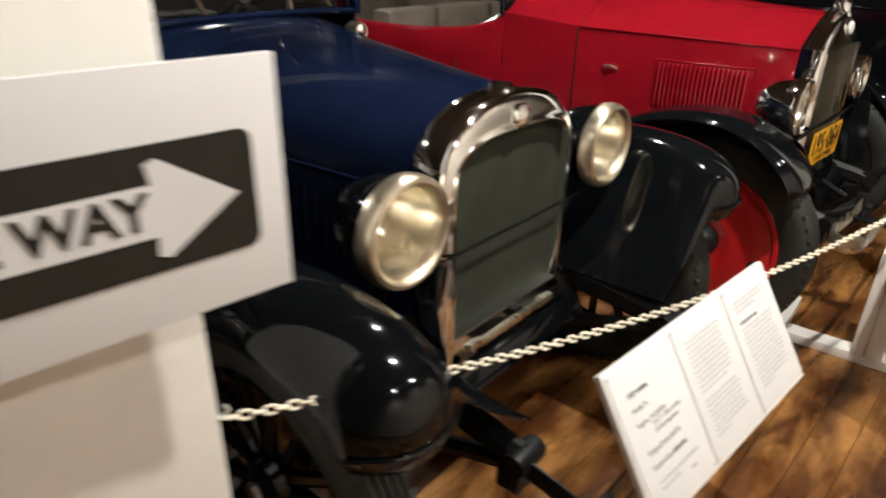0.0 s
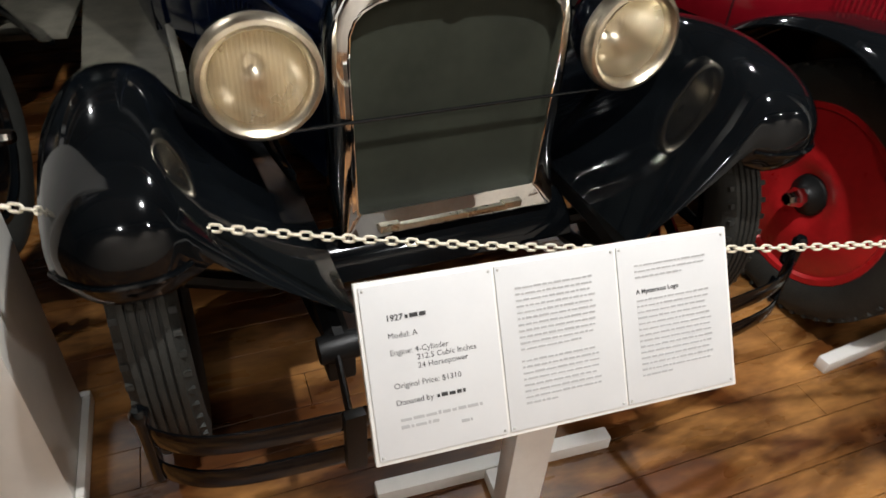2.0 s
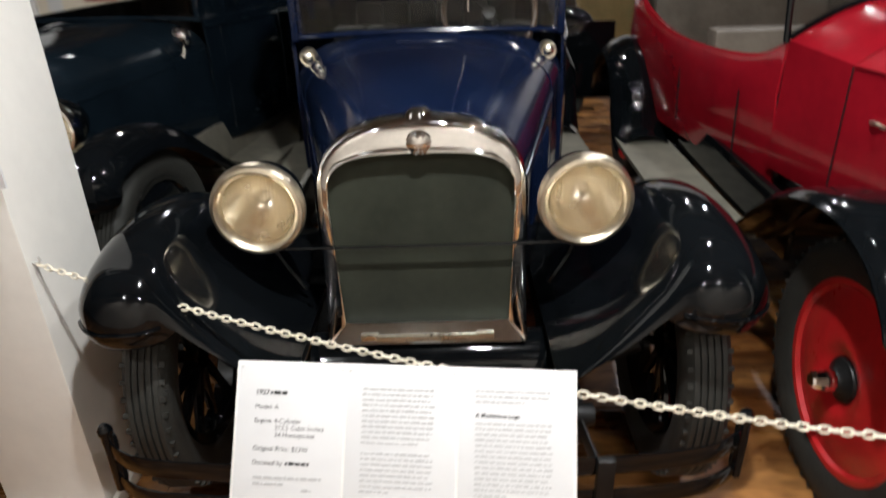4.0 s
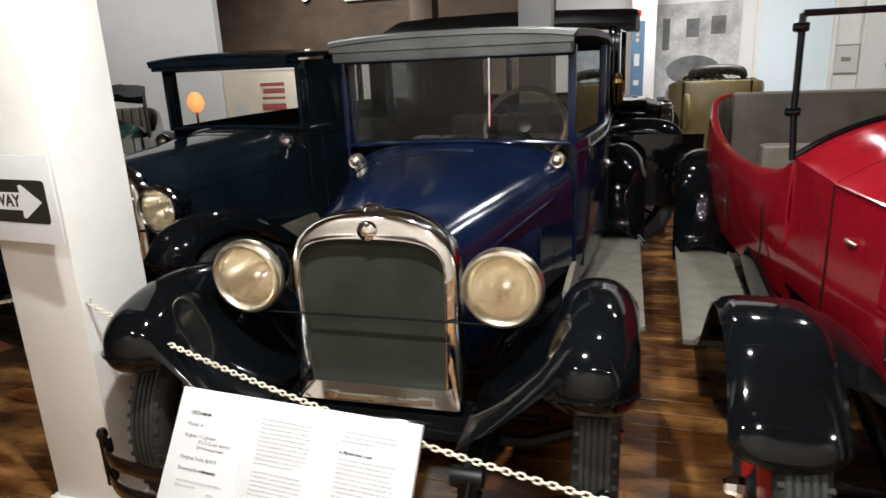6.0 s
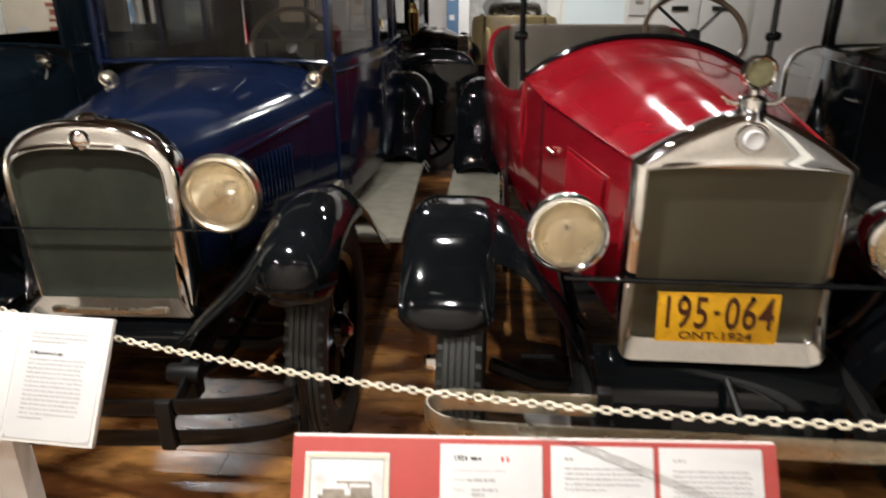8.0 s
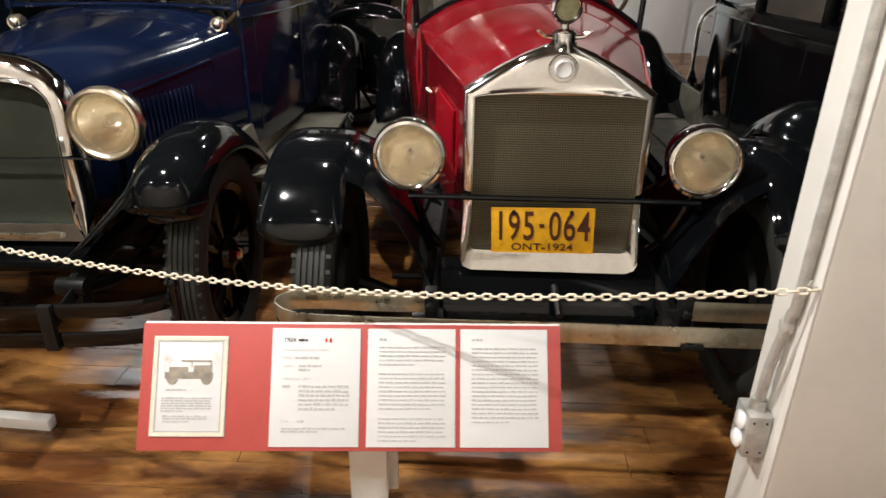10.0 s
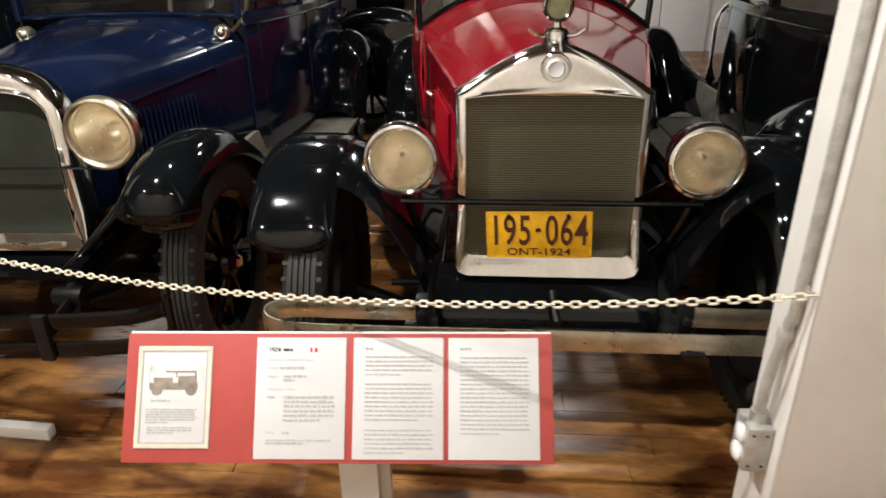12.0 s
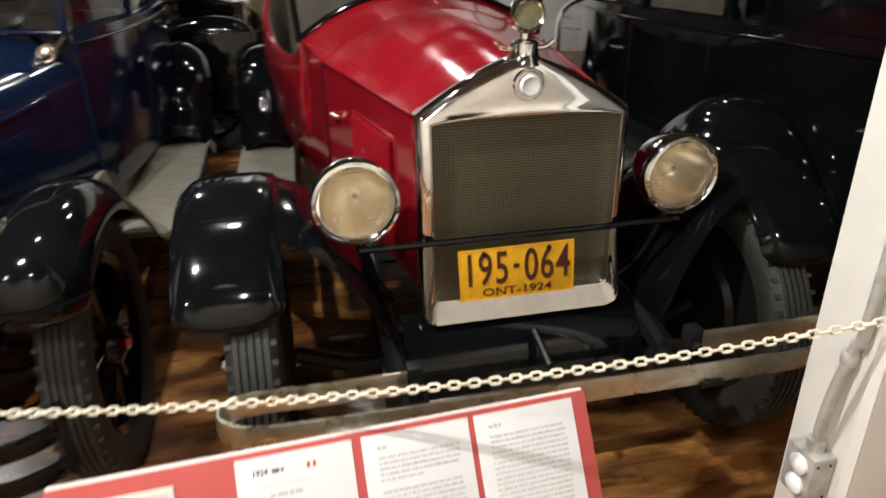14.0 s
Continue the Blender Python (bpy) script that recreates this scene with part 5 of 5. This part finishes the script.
part("rail", boxbm(-0.6, 0.6, -0.2, -0.14, -0.03, 0.03, bev=0.004), WHITE_PAINT, wt)
for x in (-0.4, 0.4):
    part("bracket", boxbm(x - 0.015, x + 0.015, -0.139, 0.0, -0.01, 0.01), WHITE_PAINT, wt)


# ---- chain barrier ----
def chain(name, p0, p1, low, label):
    """A plastic chain that hangs between p0 and p1 with its lowest point at height low."""
    p0, p1 = Vector(p0), Vector(p1)
    th = thing(name, Matrix.Translation(p0), label, "chain")
    bm = bmesh.new()
    L, W, r = 0.0095, 0.0060, 0.0026
    pts = []
    for i in range(20):
        a = 2 * math.pi * i / 20
        pts.append(Vector((L * (1 if math.cos(a) > 0 else -1) * (0.5 if abs(math.cos(a)) > 1e-6 else 0) + W * math.cos(a) + 0.0, W * math.sin(a), 0)))
    pts.append(pts[0])
    tube(bm, pts, r, 6, False)
    first = part("link", bm, CHAIN_PLASTIC, th)
    data = first.data
    bpy.data.objects.remove(first)
    span = p1 - p0
    # parabola in the vertical plane through both ends
    h0, h1 = p0.z - low, p1.z - low
    s = math.sqrt(max(h0, 1e-6)) / (math.sqrt(max(h0, 1e-6)) + math.sqrt(max(h1, 1e-6)))

    def at(t):
        z = low + (h0 * ((s - t) / s) ** 2 if t < s else h1 * ((t - s) / (1 - s)) ** 2)
        return Vector((p0.x + span.x * t, p0.y + span.y * t, z))

    fine = [at(k / 2000) for k in range(2001)]
    pitch, run, k = 0.0188, 0.0, 0
    prev = fine[0]
    centres = []
    for q in fine[1:]:
        run += (q - prev).length
        if run >= pitch:
            centres.append((q, (q - prev).normalized()))
            run -= pitch
        prev = q
    rng = random.Random(4)
    for k, (q, d) in enumerate(centres):
        ob = new("link", data)
        ob.parent = th
        side = d.cross(Vector((0, 0, 1))).normalized()
        up = side.cross(d)
        rot = Matrix((d, side, up)).transposed().to_4x4()
        ob.matrix_basis = Matrix.Translation(q - p0) @ rot @ pose(0, 0, 0, (40 if k % 2 else -50) + rng.uniform(-9, 9) + 80, 0, 0)
    return th


chain("barrier_chain", (-0.944, -0.205, 0.83), (2.320, -0.938, 0.838), 0.655, "cream plastic link chain hung between the pillars")
chain("barrier_chain", (-1.262, -0.20, 0.82), (-3.9, 0.45, 0.80), 0.64, "cream plastic link chain leading away from the pillar")
for x, y, z in ((-0.947, -0.205, 0.832), (2.326, -0.932, 0.84), (-1.258, -0.2, 0.822)):
    bm = bmesh.new()
    s = 1 if x < 0 and x > -1 else -1
    tube(bm, [(x - s * 0.004, y, z), (x + s * 0.012, y, z), (x + s * 0.02, y, z + 0.006), (x + s * 0.016, y, z + 0.016)], 0.003, 6)
    tagged(part("chain_hook", bm, GALV), "small steel screw hook in the pillar", "hook")


# ---- information boards ----
def text_lines(bm, x0, x1, z_top, count, pitch, thick, seed, ragged=0.0, indent=0):
    """Lines of unreadable print as thin raised bars, word by word."""
    rng = random.Random(seed)
    for i in range(count):
        x = x0
        end = x1 if i < count - 1 else x0 + (x1 - x0) * rng.uniform(0.4, 0.8)
        end -= ragged * rng.random()
        while x < end - 0.003:
            w = min(rng.choice((0.005, 0.008, 0.011, 0.014, 0.019)), end - x)
            z = z_top - i * pitch
            t_ = thick * rng.uniform(1.15, 1.6)
            box(bm, x, x + w, -0.0008, -0.0002, z - thick * 0.7, z - thick * 0.7 + t_)
            x += w + 0.0026


def sheet(board, x0, x1, z0, z1, y=-0.0085):
    sh = part("sheet", boxbm(x0, x1, y - 0.0025, y, z0, z1, bev=0.0006), PAPER, board.parent, "white printed card")
    sh.matrix_basis = board.matrix_basis
    return sh


def words(sh, body, x, z, size, y=-0.0112, bold=0.0, material=INK):
    part("lettering", put(text_bm(body, size, bold, depth=0.0002), pose(x, y, z, 90)), material, sh)


def bars(sh, y=-0.0112, material=INK_GREY, **k):
    bm = bmesh.new()
    text_lines(bm, **k)
    put(bm, Matrix.Translation((0, y, 0)))
    part("print", bm, material, sh)


def stand(m, foot_back, post_w, label, post_x=0.0, stem=0.42):
    """White T-foot stand; the board leans on the post's top."""
    st = thing("sign_stand", m, label, "sign stand", "sign stands")
    part("cross_foot", boxbm(-0.305, 0.305, foot_back - 0.019, foot_back + 0.019, 0.0, 0.042, bev=0.004), WHITE_PAINT, st)
    part("stem_foot", boxbm(post_x - 0.04, post_x + 0.04, foot_back - 0.02 - stem, foot_back - 0.02, 0.0, 0.04, bev=0.004), WHITE_PAINT, st)
    return st


# board beside the blue car
sa = stand(pose(-0.002, -0.43, 0, 0, 0, -3.2), 0.0, 0.09, "white painted wooden stand with three printed cards", -0.0)
part("post", boxbm(-0.045, 0.045, -0.142, -0.085, 0.0405, 0.56, bev=0.004), WHITE_PAINT, sa)
board = part("board", boxbm(-0.352, 0.352, -0.008, 0.008, -0.153, 0.153, bev=0.003), WHITE_PAINT, sa, "white board carrying three cards")
board.matrix_basis = pose(0.0, -0.147, 0.602, -32.8, 0, 0)
for i in range(3):
    x0 = -0.345 + i * 0.2315
    sh = sheet(board, x0, x0 + 0.2265, -0.144, 0.146)
    for px in (x0 + 0.006, x0 + 0.2205):
        for pz in (-0.138, 0.140):
            bm = bmesh.new()
            lathe(bm, [(0, 0.002), (0.002, 0.0015), (0.0025, 0)], pose(px, -0.011, pz, 90), 8)
            part("pin", bm, GALV, sh)
    if i == 0:
        words(sh, "1927", x0 + 0.038, 0.085, 0.0145, bold=0.0003)
        bars(sh, material=INK, x0=x0 + 0.070, x1=x0 + 0.148, z_top=0.0895, count=1, pitch=0.01, thick=0.0048, seed=1)
        for tx, xx, zz in (("Model: A", 0.038, 0.056), ("Engine: 4-Cylinder", 0.038, 0.028), ("212.5 Cubic Inches", 0.082, 0.0145), ("24 Horsepower", 0.082, 0.0), ("Original Price: $1310", 0.038, -0.028), ("Donated by", 0.038, -0.056)):
            words(sh, tx, x0 + xx, zz, 0.0135)
        bars(sh, material=INK, x0=x0 + 0.108, x1=x0 + 0.172, z_top=-0.052, count=1, pitch=0.01, thick=0.0044, seed=2)
        bars(sh, x0=x0 + 0.042, x1=x0 + 0.185, z_top=-0.081, count=2, pitch=0.0125, thick=0.004, seed=3)
        bars(sh, x0=x0 + 0.145, x1=x0 + 0.185, z_top=-0.104, count=1, pitch=0.0125, thick=0.004, seed=4)
    elif i == 1:
        bars(sh, x0=x0 + 0.033, x1=x0 + 0.187, z_top=0.104, count=11, pitch=0.0107, thick=0.0025, seed=5, ragged=0.012)
        bars(sh, x0=x0 + 0.033, x1=x0 + 0.187, z_top=-0.024, count=8, pitch=0.0107, thick=0.0025, seed=6, ragged=0.012)
    else:
        bars(sh, x0=x0 + 0.033, x1=x0 + 0.185, z_top=0.108, count=3, pitch=0.0107, thick=0.0025, seed=7, ragged=0.012)
        words(sh, "A Mysterious Logo", x0 + 0.033, 0.056, 0.0115, bold=0.0003)
        bars(sh, x0=x0 + 0.033, x1=x0 + 0.187, z_top=0.044, count=14, pitch=0.0107, thick=0.0025, seed=8, ragged=0.012)

# board beside the red car
sb = stand(pose(1.36, -0.40, 0, 0, 0, 5.0), 0.0, 0.1, "white wooden stand with a red board of printed cards", 0.0, 0.46)
part("post", boxbm(-0.052, 0.048, -0.36, -0.302, 0.0405, 0.46, bev=0.004), WHITE_PAINT, sb)
part("post_brace", boxbm(-0.045, 0.075, -0.3, -0.255, 0.0405, 0.46, bev=0.004), WHITE_PAINT, sb)
board = part("board", boxbm(-0.509, 0.509, -0.006, 0.006, -0.151, 0.151, bev=0.002), RED_CARD, sb, "red mount board")
board.matrix_basis = pose(-0.028, -0.397, 0.465, -32, 0.5, -1.3)
part("board_edge", boxbm(-0.509, 0.509, 0.0065, 0.012, -0.150, 0.156, bev=0.001), WHITE_PAINT, board, "pale backing board")
sh = sheet(board, -0.480, -0.302, -0.118, 0.120, y=-0.0065)
bm = bmesh.new()
for x0, x1, z0, z1 in ((-0.478, -0.304, 0.110, 0.118), (-0.478, -0.304, -0.116, -0.108), (-0.478, -0.470, -0.107, 0.109), (-0.312, -0.304, -0.107, 0.109)):
    box(bm, x0, x1, -0.0101, -0.0092, z0, z1)
part("mount", bm, CHAIN_PLASTIC, sh, "cream picture mount")
bm = bmesh.new()
for x0, x1, z0, z1 in ((-0.469, -0.313, 0.106, 0.1085), (-0.469, -0.313, -0.1065, -0.104), (-0.469, -0.4665, -0.104, 0.106), (-0.3155, -0.313, -0.104, 0.106)):
    box(bm, x0, x1, -0.0101, -0.0092, z0, z1)
part("fillet", bm, INK_GREY, sh)
# small picture of an open car, as flat shapes
bm = bmesh.new()
box(bm, -0.450, -0.335, -0.0098, -0.0092, 0.018, 0.034)
box(bm, -0.440, -0.395, -0.0098, -0.0092, 0.034, 0.046)
box(bm, -0.382, -0.338, -0.0098, -0.0092, 0.034, 0.050)
box(bm, -0.412, -0.340, -0.0098, -0.0092, 0.058, 0.062)
for x in (-0.388, -0.342):
    box(bm, x, x + 0.003, -0.0098, -0.0092, 0.046, 0.060)
for x in (-0.432, -0.350):
    lathe(bm, [(0, 0), (0.013, 0), (0.013, 0.0008), (0, 0.0008)], pose(x, -0.0093, 0.017, 90), 16)
part("picture", bm, SEPIA, sh, "sepia picture of an open car")
for x, h in ((-0.452, 0.05), (-0.442, 0.04), (-0.330, 0.055), (-0.322, 0.04)):
    bm = bmesh.new()
    tube(bm, [(x, -0.0095, 0.03), (x + 0.002, -0.0095, 0.03 + h)], 0.0006, 4)
    lathe(bm, [(0, 0), (0.009, 0), (0.009, 0.0004), (0, 0.0004)], pose(x, -0.0094, 0.04 + h * 0.6, 90), 9)
    part("picture_tree", bm, PALE_PRINT, sh)
bars(sh, y=-0.0092, x0=-0.445, x1=-0.345, z_top=-0.008, count=1, pitch=0.006, thick=0.003, seed=21)
bars(sh, y=-0.0092, x0=-0.455, x1=-0.335, z_top=-0.028, count=6, pitch=0.006, thick=0.0025, seed=22)
bars(sh, y=-0.0092, x0=-0.450, x1=-0.345, z_top=-0.070, count=3, pitch=0.006, thick=0.0025, seed=23)
for i, x0 in enumerate((-0.196, 0.036, 0.262)):
    w = 0.214
    sh = sheet(board, x0, x0 + w, -0.141, 0.141, y=-0.0065)
    y = -0.0092
    if i == 0:
        words(sh, "1924", x0 + 0.028, 0.108, 0.0145, y=y, bold=0.0004)
        bars(sh, y=y, material=INK, x0=x0 + 0.064, x1=x0 + 0.122, z_top=0.1125, count=1, pitch=0.01, thick=0.0048, seed=31)
        bm = bmesh.new()
        box(bm, x0 + 0.128, x0 + 0.133, y - 0.0008, y, 0.107, 0.117)
        box(bm, x0 + 0.139, x0 + 0.144, y - 0.0008, y, 0.107, 0.117)
        part("flag", bm, RED_PLASTIC, sh, "tiny red and white flag")
        for tx, xx, zz in (("Produced in Chatham Ontario", 0.028, 0.0855), ("Model:", 0.028, 0.0665), ("Engine:", 0.028, 0.047), ("Wheelbase:  108 in", 0.028, 0.0165), ("Price:", 0.028, -0.0835)):
            words(sh, tx, x0 + xx, zz, 0.0088, y=y, material=INK_GREY)
        bars(sh, y=y, x0=x0 + 0.056, x1=x0 + 0.150, z_top=0.069, count=1, pitch=0.01, thick=0.004, seed=33)
        bars(sh, y=y, x0=x0 + 0.066, x1=x0 + 0.120, z_top=0.050, count=2, pitch=0.010, thick=0.004, seed=34)
        bars(sh, y=y, x0=x0 + 0.068, x1=x0 + 0.190, z_top=0.001, count=6, pitch=0.0105, thick=0.004, seed=36)
        bars(sh, y=y, x0=x0 + 0.028, x1=x0 + 0.056, z_top=0.001, count=1, pitch=0.0105, thick=0.004, seed=37)
        bars(sh, y=y, x0=x0 + 0.066, x1=x0 + 0.090, z_top=-0.081, count=1, pitch=0.0105, thick=0.004, seed=38)
        bars(sh, y=y, x0=x0 + 0.028, x1=x0 + 0.186, z_top=-0.098, count=2, pitch=0.007, thick=0.003, seed=39)
    elif i == 1:
        bars(sh, y=y, x0=x0 + 0.028, x1=x0 + 0.060, z_top=0.115, count=1, pitch=0.01, thick=0.004, seed=41)
        for z, c in ((0.096, 5), (0.032, 9), (-0.074, 6)):
            bars(sh, y=y, x0=x0 + 0.028, x1=x0 + 0.190, z_top=z, count=c, pitch=0.0103, thick=0.0025, seed=42 + c)
    else:
        bars(sh, y=y, x0=x0 + 0.028, x1=x0 + 0.080, z_top=0.115, count=1, pitch=0.01, thick=0.004, seed=51)
        bars(sh, y=y, x0=x0 + 0.028, x1=x0 + 0.190, z_top=0.094, count=18, pitch=0.0103, thick=0.0025, seed=52)

# one-way sign on the first pillar
ow = thing("one_way_sign", pose(-1.110, -0.262, 1.196, 0, 0, -4.5) @ Matrix.Diagonal((1.0, 1.0, 1.03, 1)), "white board with a black one-way arrow", "sign")
part("board", boxbm(-0.245, 0.243, -0.03, -0.024, -0.128, 0.138, bev=0.001), PAPER, ow, "white sign board")
part("backing_block", boxbm(-0.12, 0.12, -0.0235, 0.028, -0.05, 0.05), WHITE_PAINT, ow)
bm = bmesh.new()
o = []
W, H, r = 0.207, 0.066, 0.014
for cx, cz, a0 in ((W - r, H - r, 0), (-W + r, H - r, 90), (-W + r, -H + r, 180), (W - r, -H + r, 270)):
    for k in range(5):
        a = math.radians(a0 + 22.5 * k)
        o.append((cx + r * math.cos(a), cz + r * math.sin(a)))
loft(bm, [[(x, -0.0302, z) for x, z in o], [(x, -0.0315, z) for x, z in o]], True, True)
part("black_panel", bm, SIGN_BLACK, ow, "black rounded panel")
bm = bmesh.new()
o = [(-0.19, -0.027), (0.095, -0.027), (0.092, -0.048), (0.104, -0.052), (0.186, 0.0), (0.104, 0.052), (0.092, 0.048), (0.095, 0.027), (-0.19, 0.027)]
loft(bm, [[(x, -0.0317, z) for x, z in o], [(x, -0.0325, z) for x, z in o]], True, True)
part("arrow", bm, PAPER, ow, "white arrow")
part("lettering", put(text_bm("ONE WAY", 0.051, 0.0015, "CENTER", 0.0003), pose(-0.030, -0.0332, -0.015, 90)), SIGN_BLACK, ow, "black capitals")

# ---- floor boards ----
floor = thing("floor", pose(0, 0, 0), "dark varnished wooden floor boards", "floor", kind="structure")
part("sub_floor", boxbm(-9.3, 9.3, -5.1, 9.2, -0.06, -0.012), IRON, floor)
rng = random.Random(11)
BW = 0.118
shapes = {}


def board_mesh(length):
    if length not in shapes:
        bm = bmesh.new()
        x, w = length / 2 - 0.0008, BW / 2 - 0.0008
        loft(bm, [[(-x, -w, -0.012), (x, -w, -0.012), (x, w, -0.012), (-x, w, -0.012)], [(-x, -w, -0.0015), (x, -w, -0.0015), (x, w, -0.0015), (-x, w, -0.0015)], [(-x + 0.001, -w + 0.001, 0.0), (x - 0.001, -w + 0.001, 0.0), (x - 0.001, w - 0.001, 0.0), (-x + 0.001, w - 0.001, 0.0)]], True)
        bm.faces.new([v for v in bm.verts if abs(v.co.z) < 1e-6])
        me = bpy.data.meshes.new("floor_plank")
        bmesh.ops.recalc_face_normals(bm, faces=bm.faces)
        bm.to_mesh(me)
        bm.free()
        me.materials.append(FLOORWOOD)
        shapes[length] = me
    return shapes[length]


near, far = [], []
yy = -5.05
while yy < 9.1:
    xx = -9.2 - rng.uniform(0, 2.2)
    while xx < 9.2:
        ln = rng.choice((1.2, 1.6, 2.0, 2.4, 2.8))
        c = (xx + ln / 2, yy + BW / 2)
        (near if -2.6 < c[0] < 4.2 and -1.7 < c[1] < 4.6 else far).append((c, ln))
        xx += ln
    yy += BW
near.sort(key=lambda q: (q[0][0] - 1.0) ** 2 + (q[0][1] + 0.2) ** 2)
far += near[290:]
for (cx, cy), ln in near[:290]:
    ob = new("floor_plank", board_mesh(ln))
    ob.parent = floor
    ob.matrix_basis = Matrix.Translation((cx, cy, 0))
verts, faces = [], []
for (cx, cy), ln in far:
    me = board_mesh(ln)
    k = len(verts)
    verts += [(v.co.x + cx, v.co.y + cy, v.co.z) for v in me.vertices]
    faces += [tuple(k + i for i in p.vertices) for p in me.polygons]
me = bpy.data.meshes.new("far_planks")
me.from_pydata(verts, [], faces)
me.materials.append(FLOORWOOD)
fp_ = new("far_planks", me)
fp_.parent = floor
fp_["kind"] = "stuff"
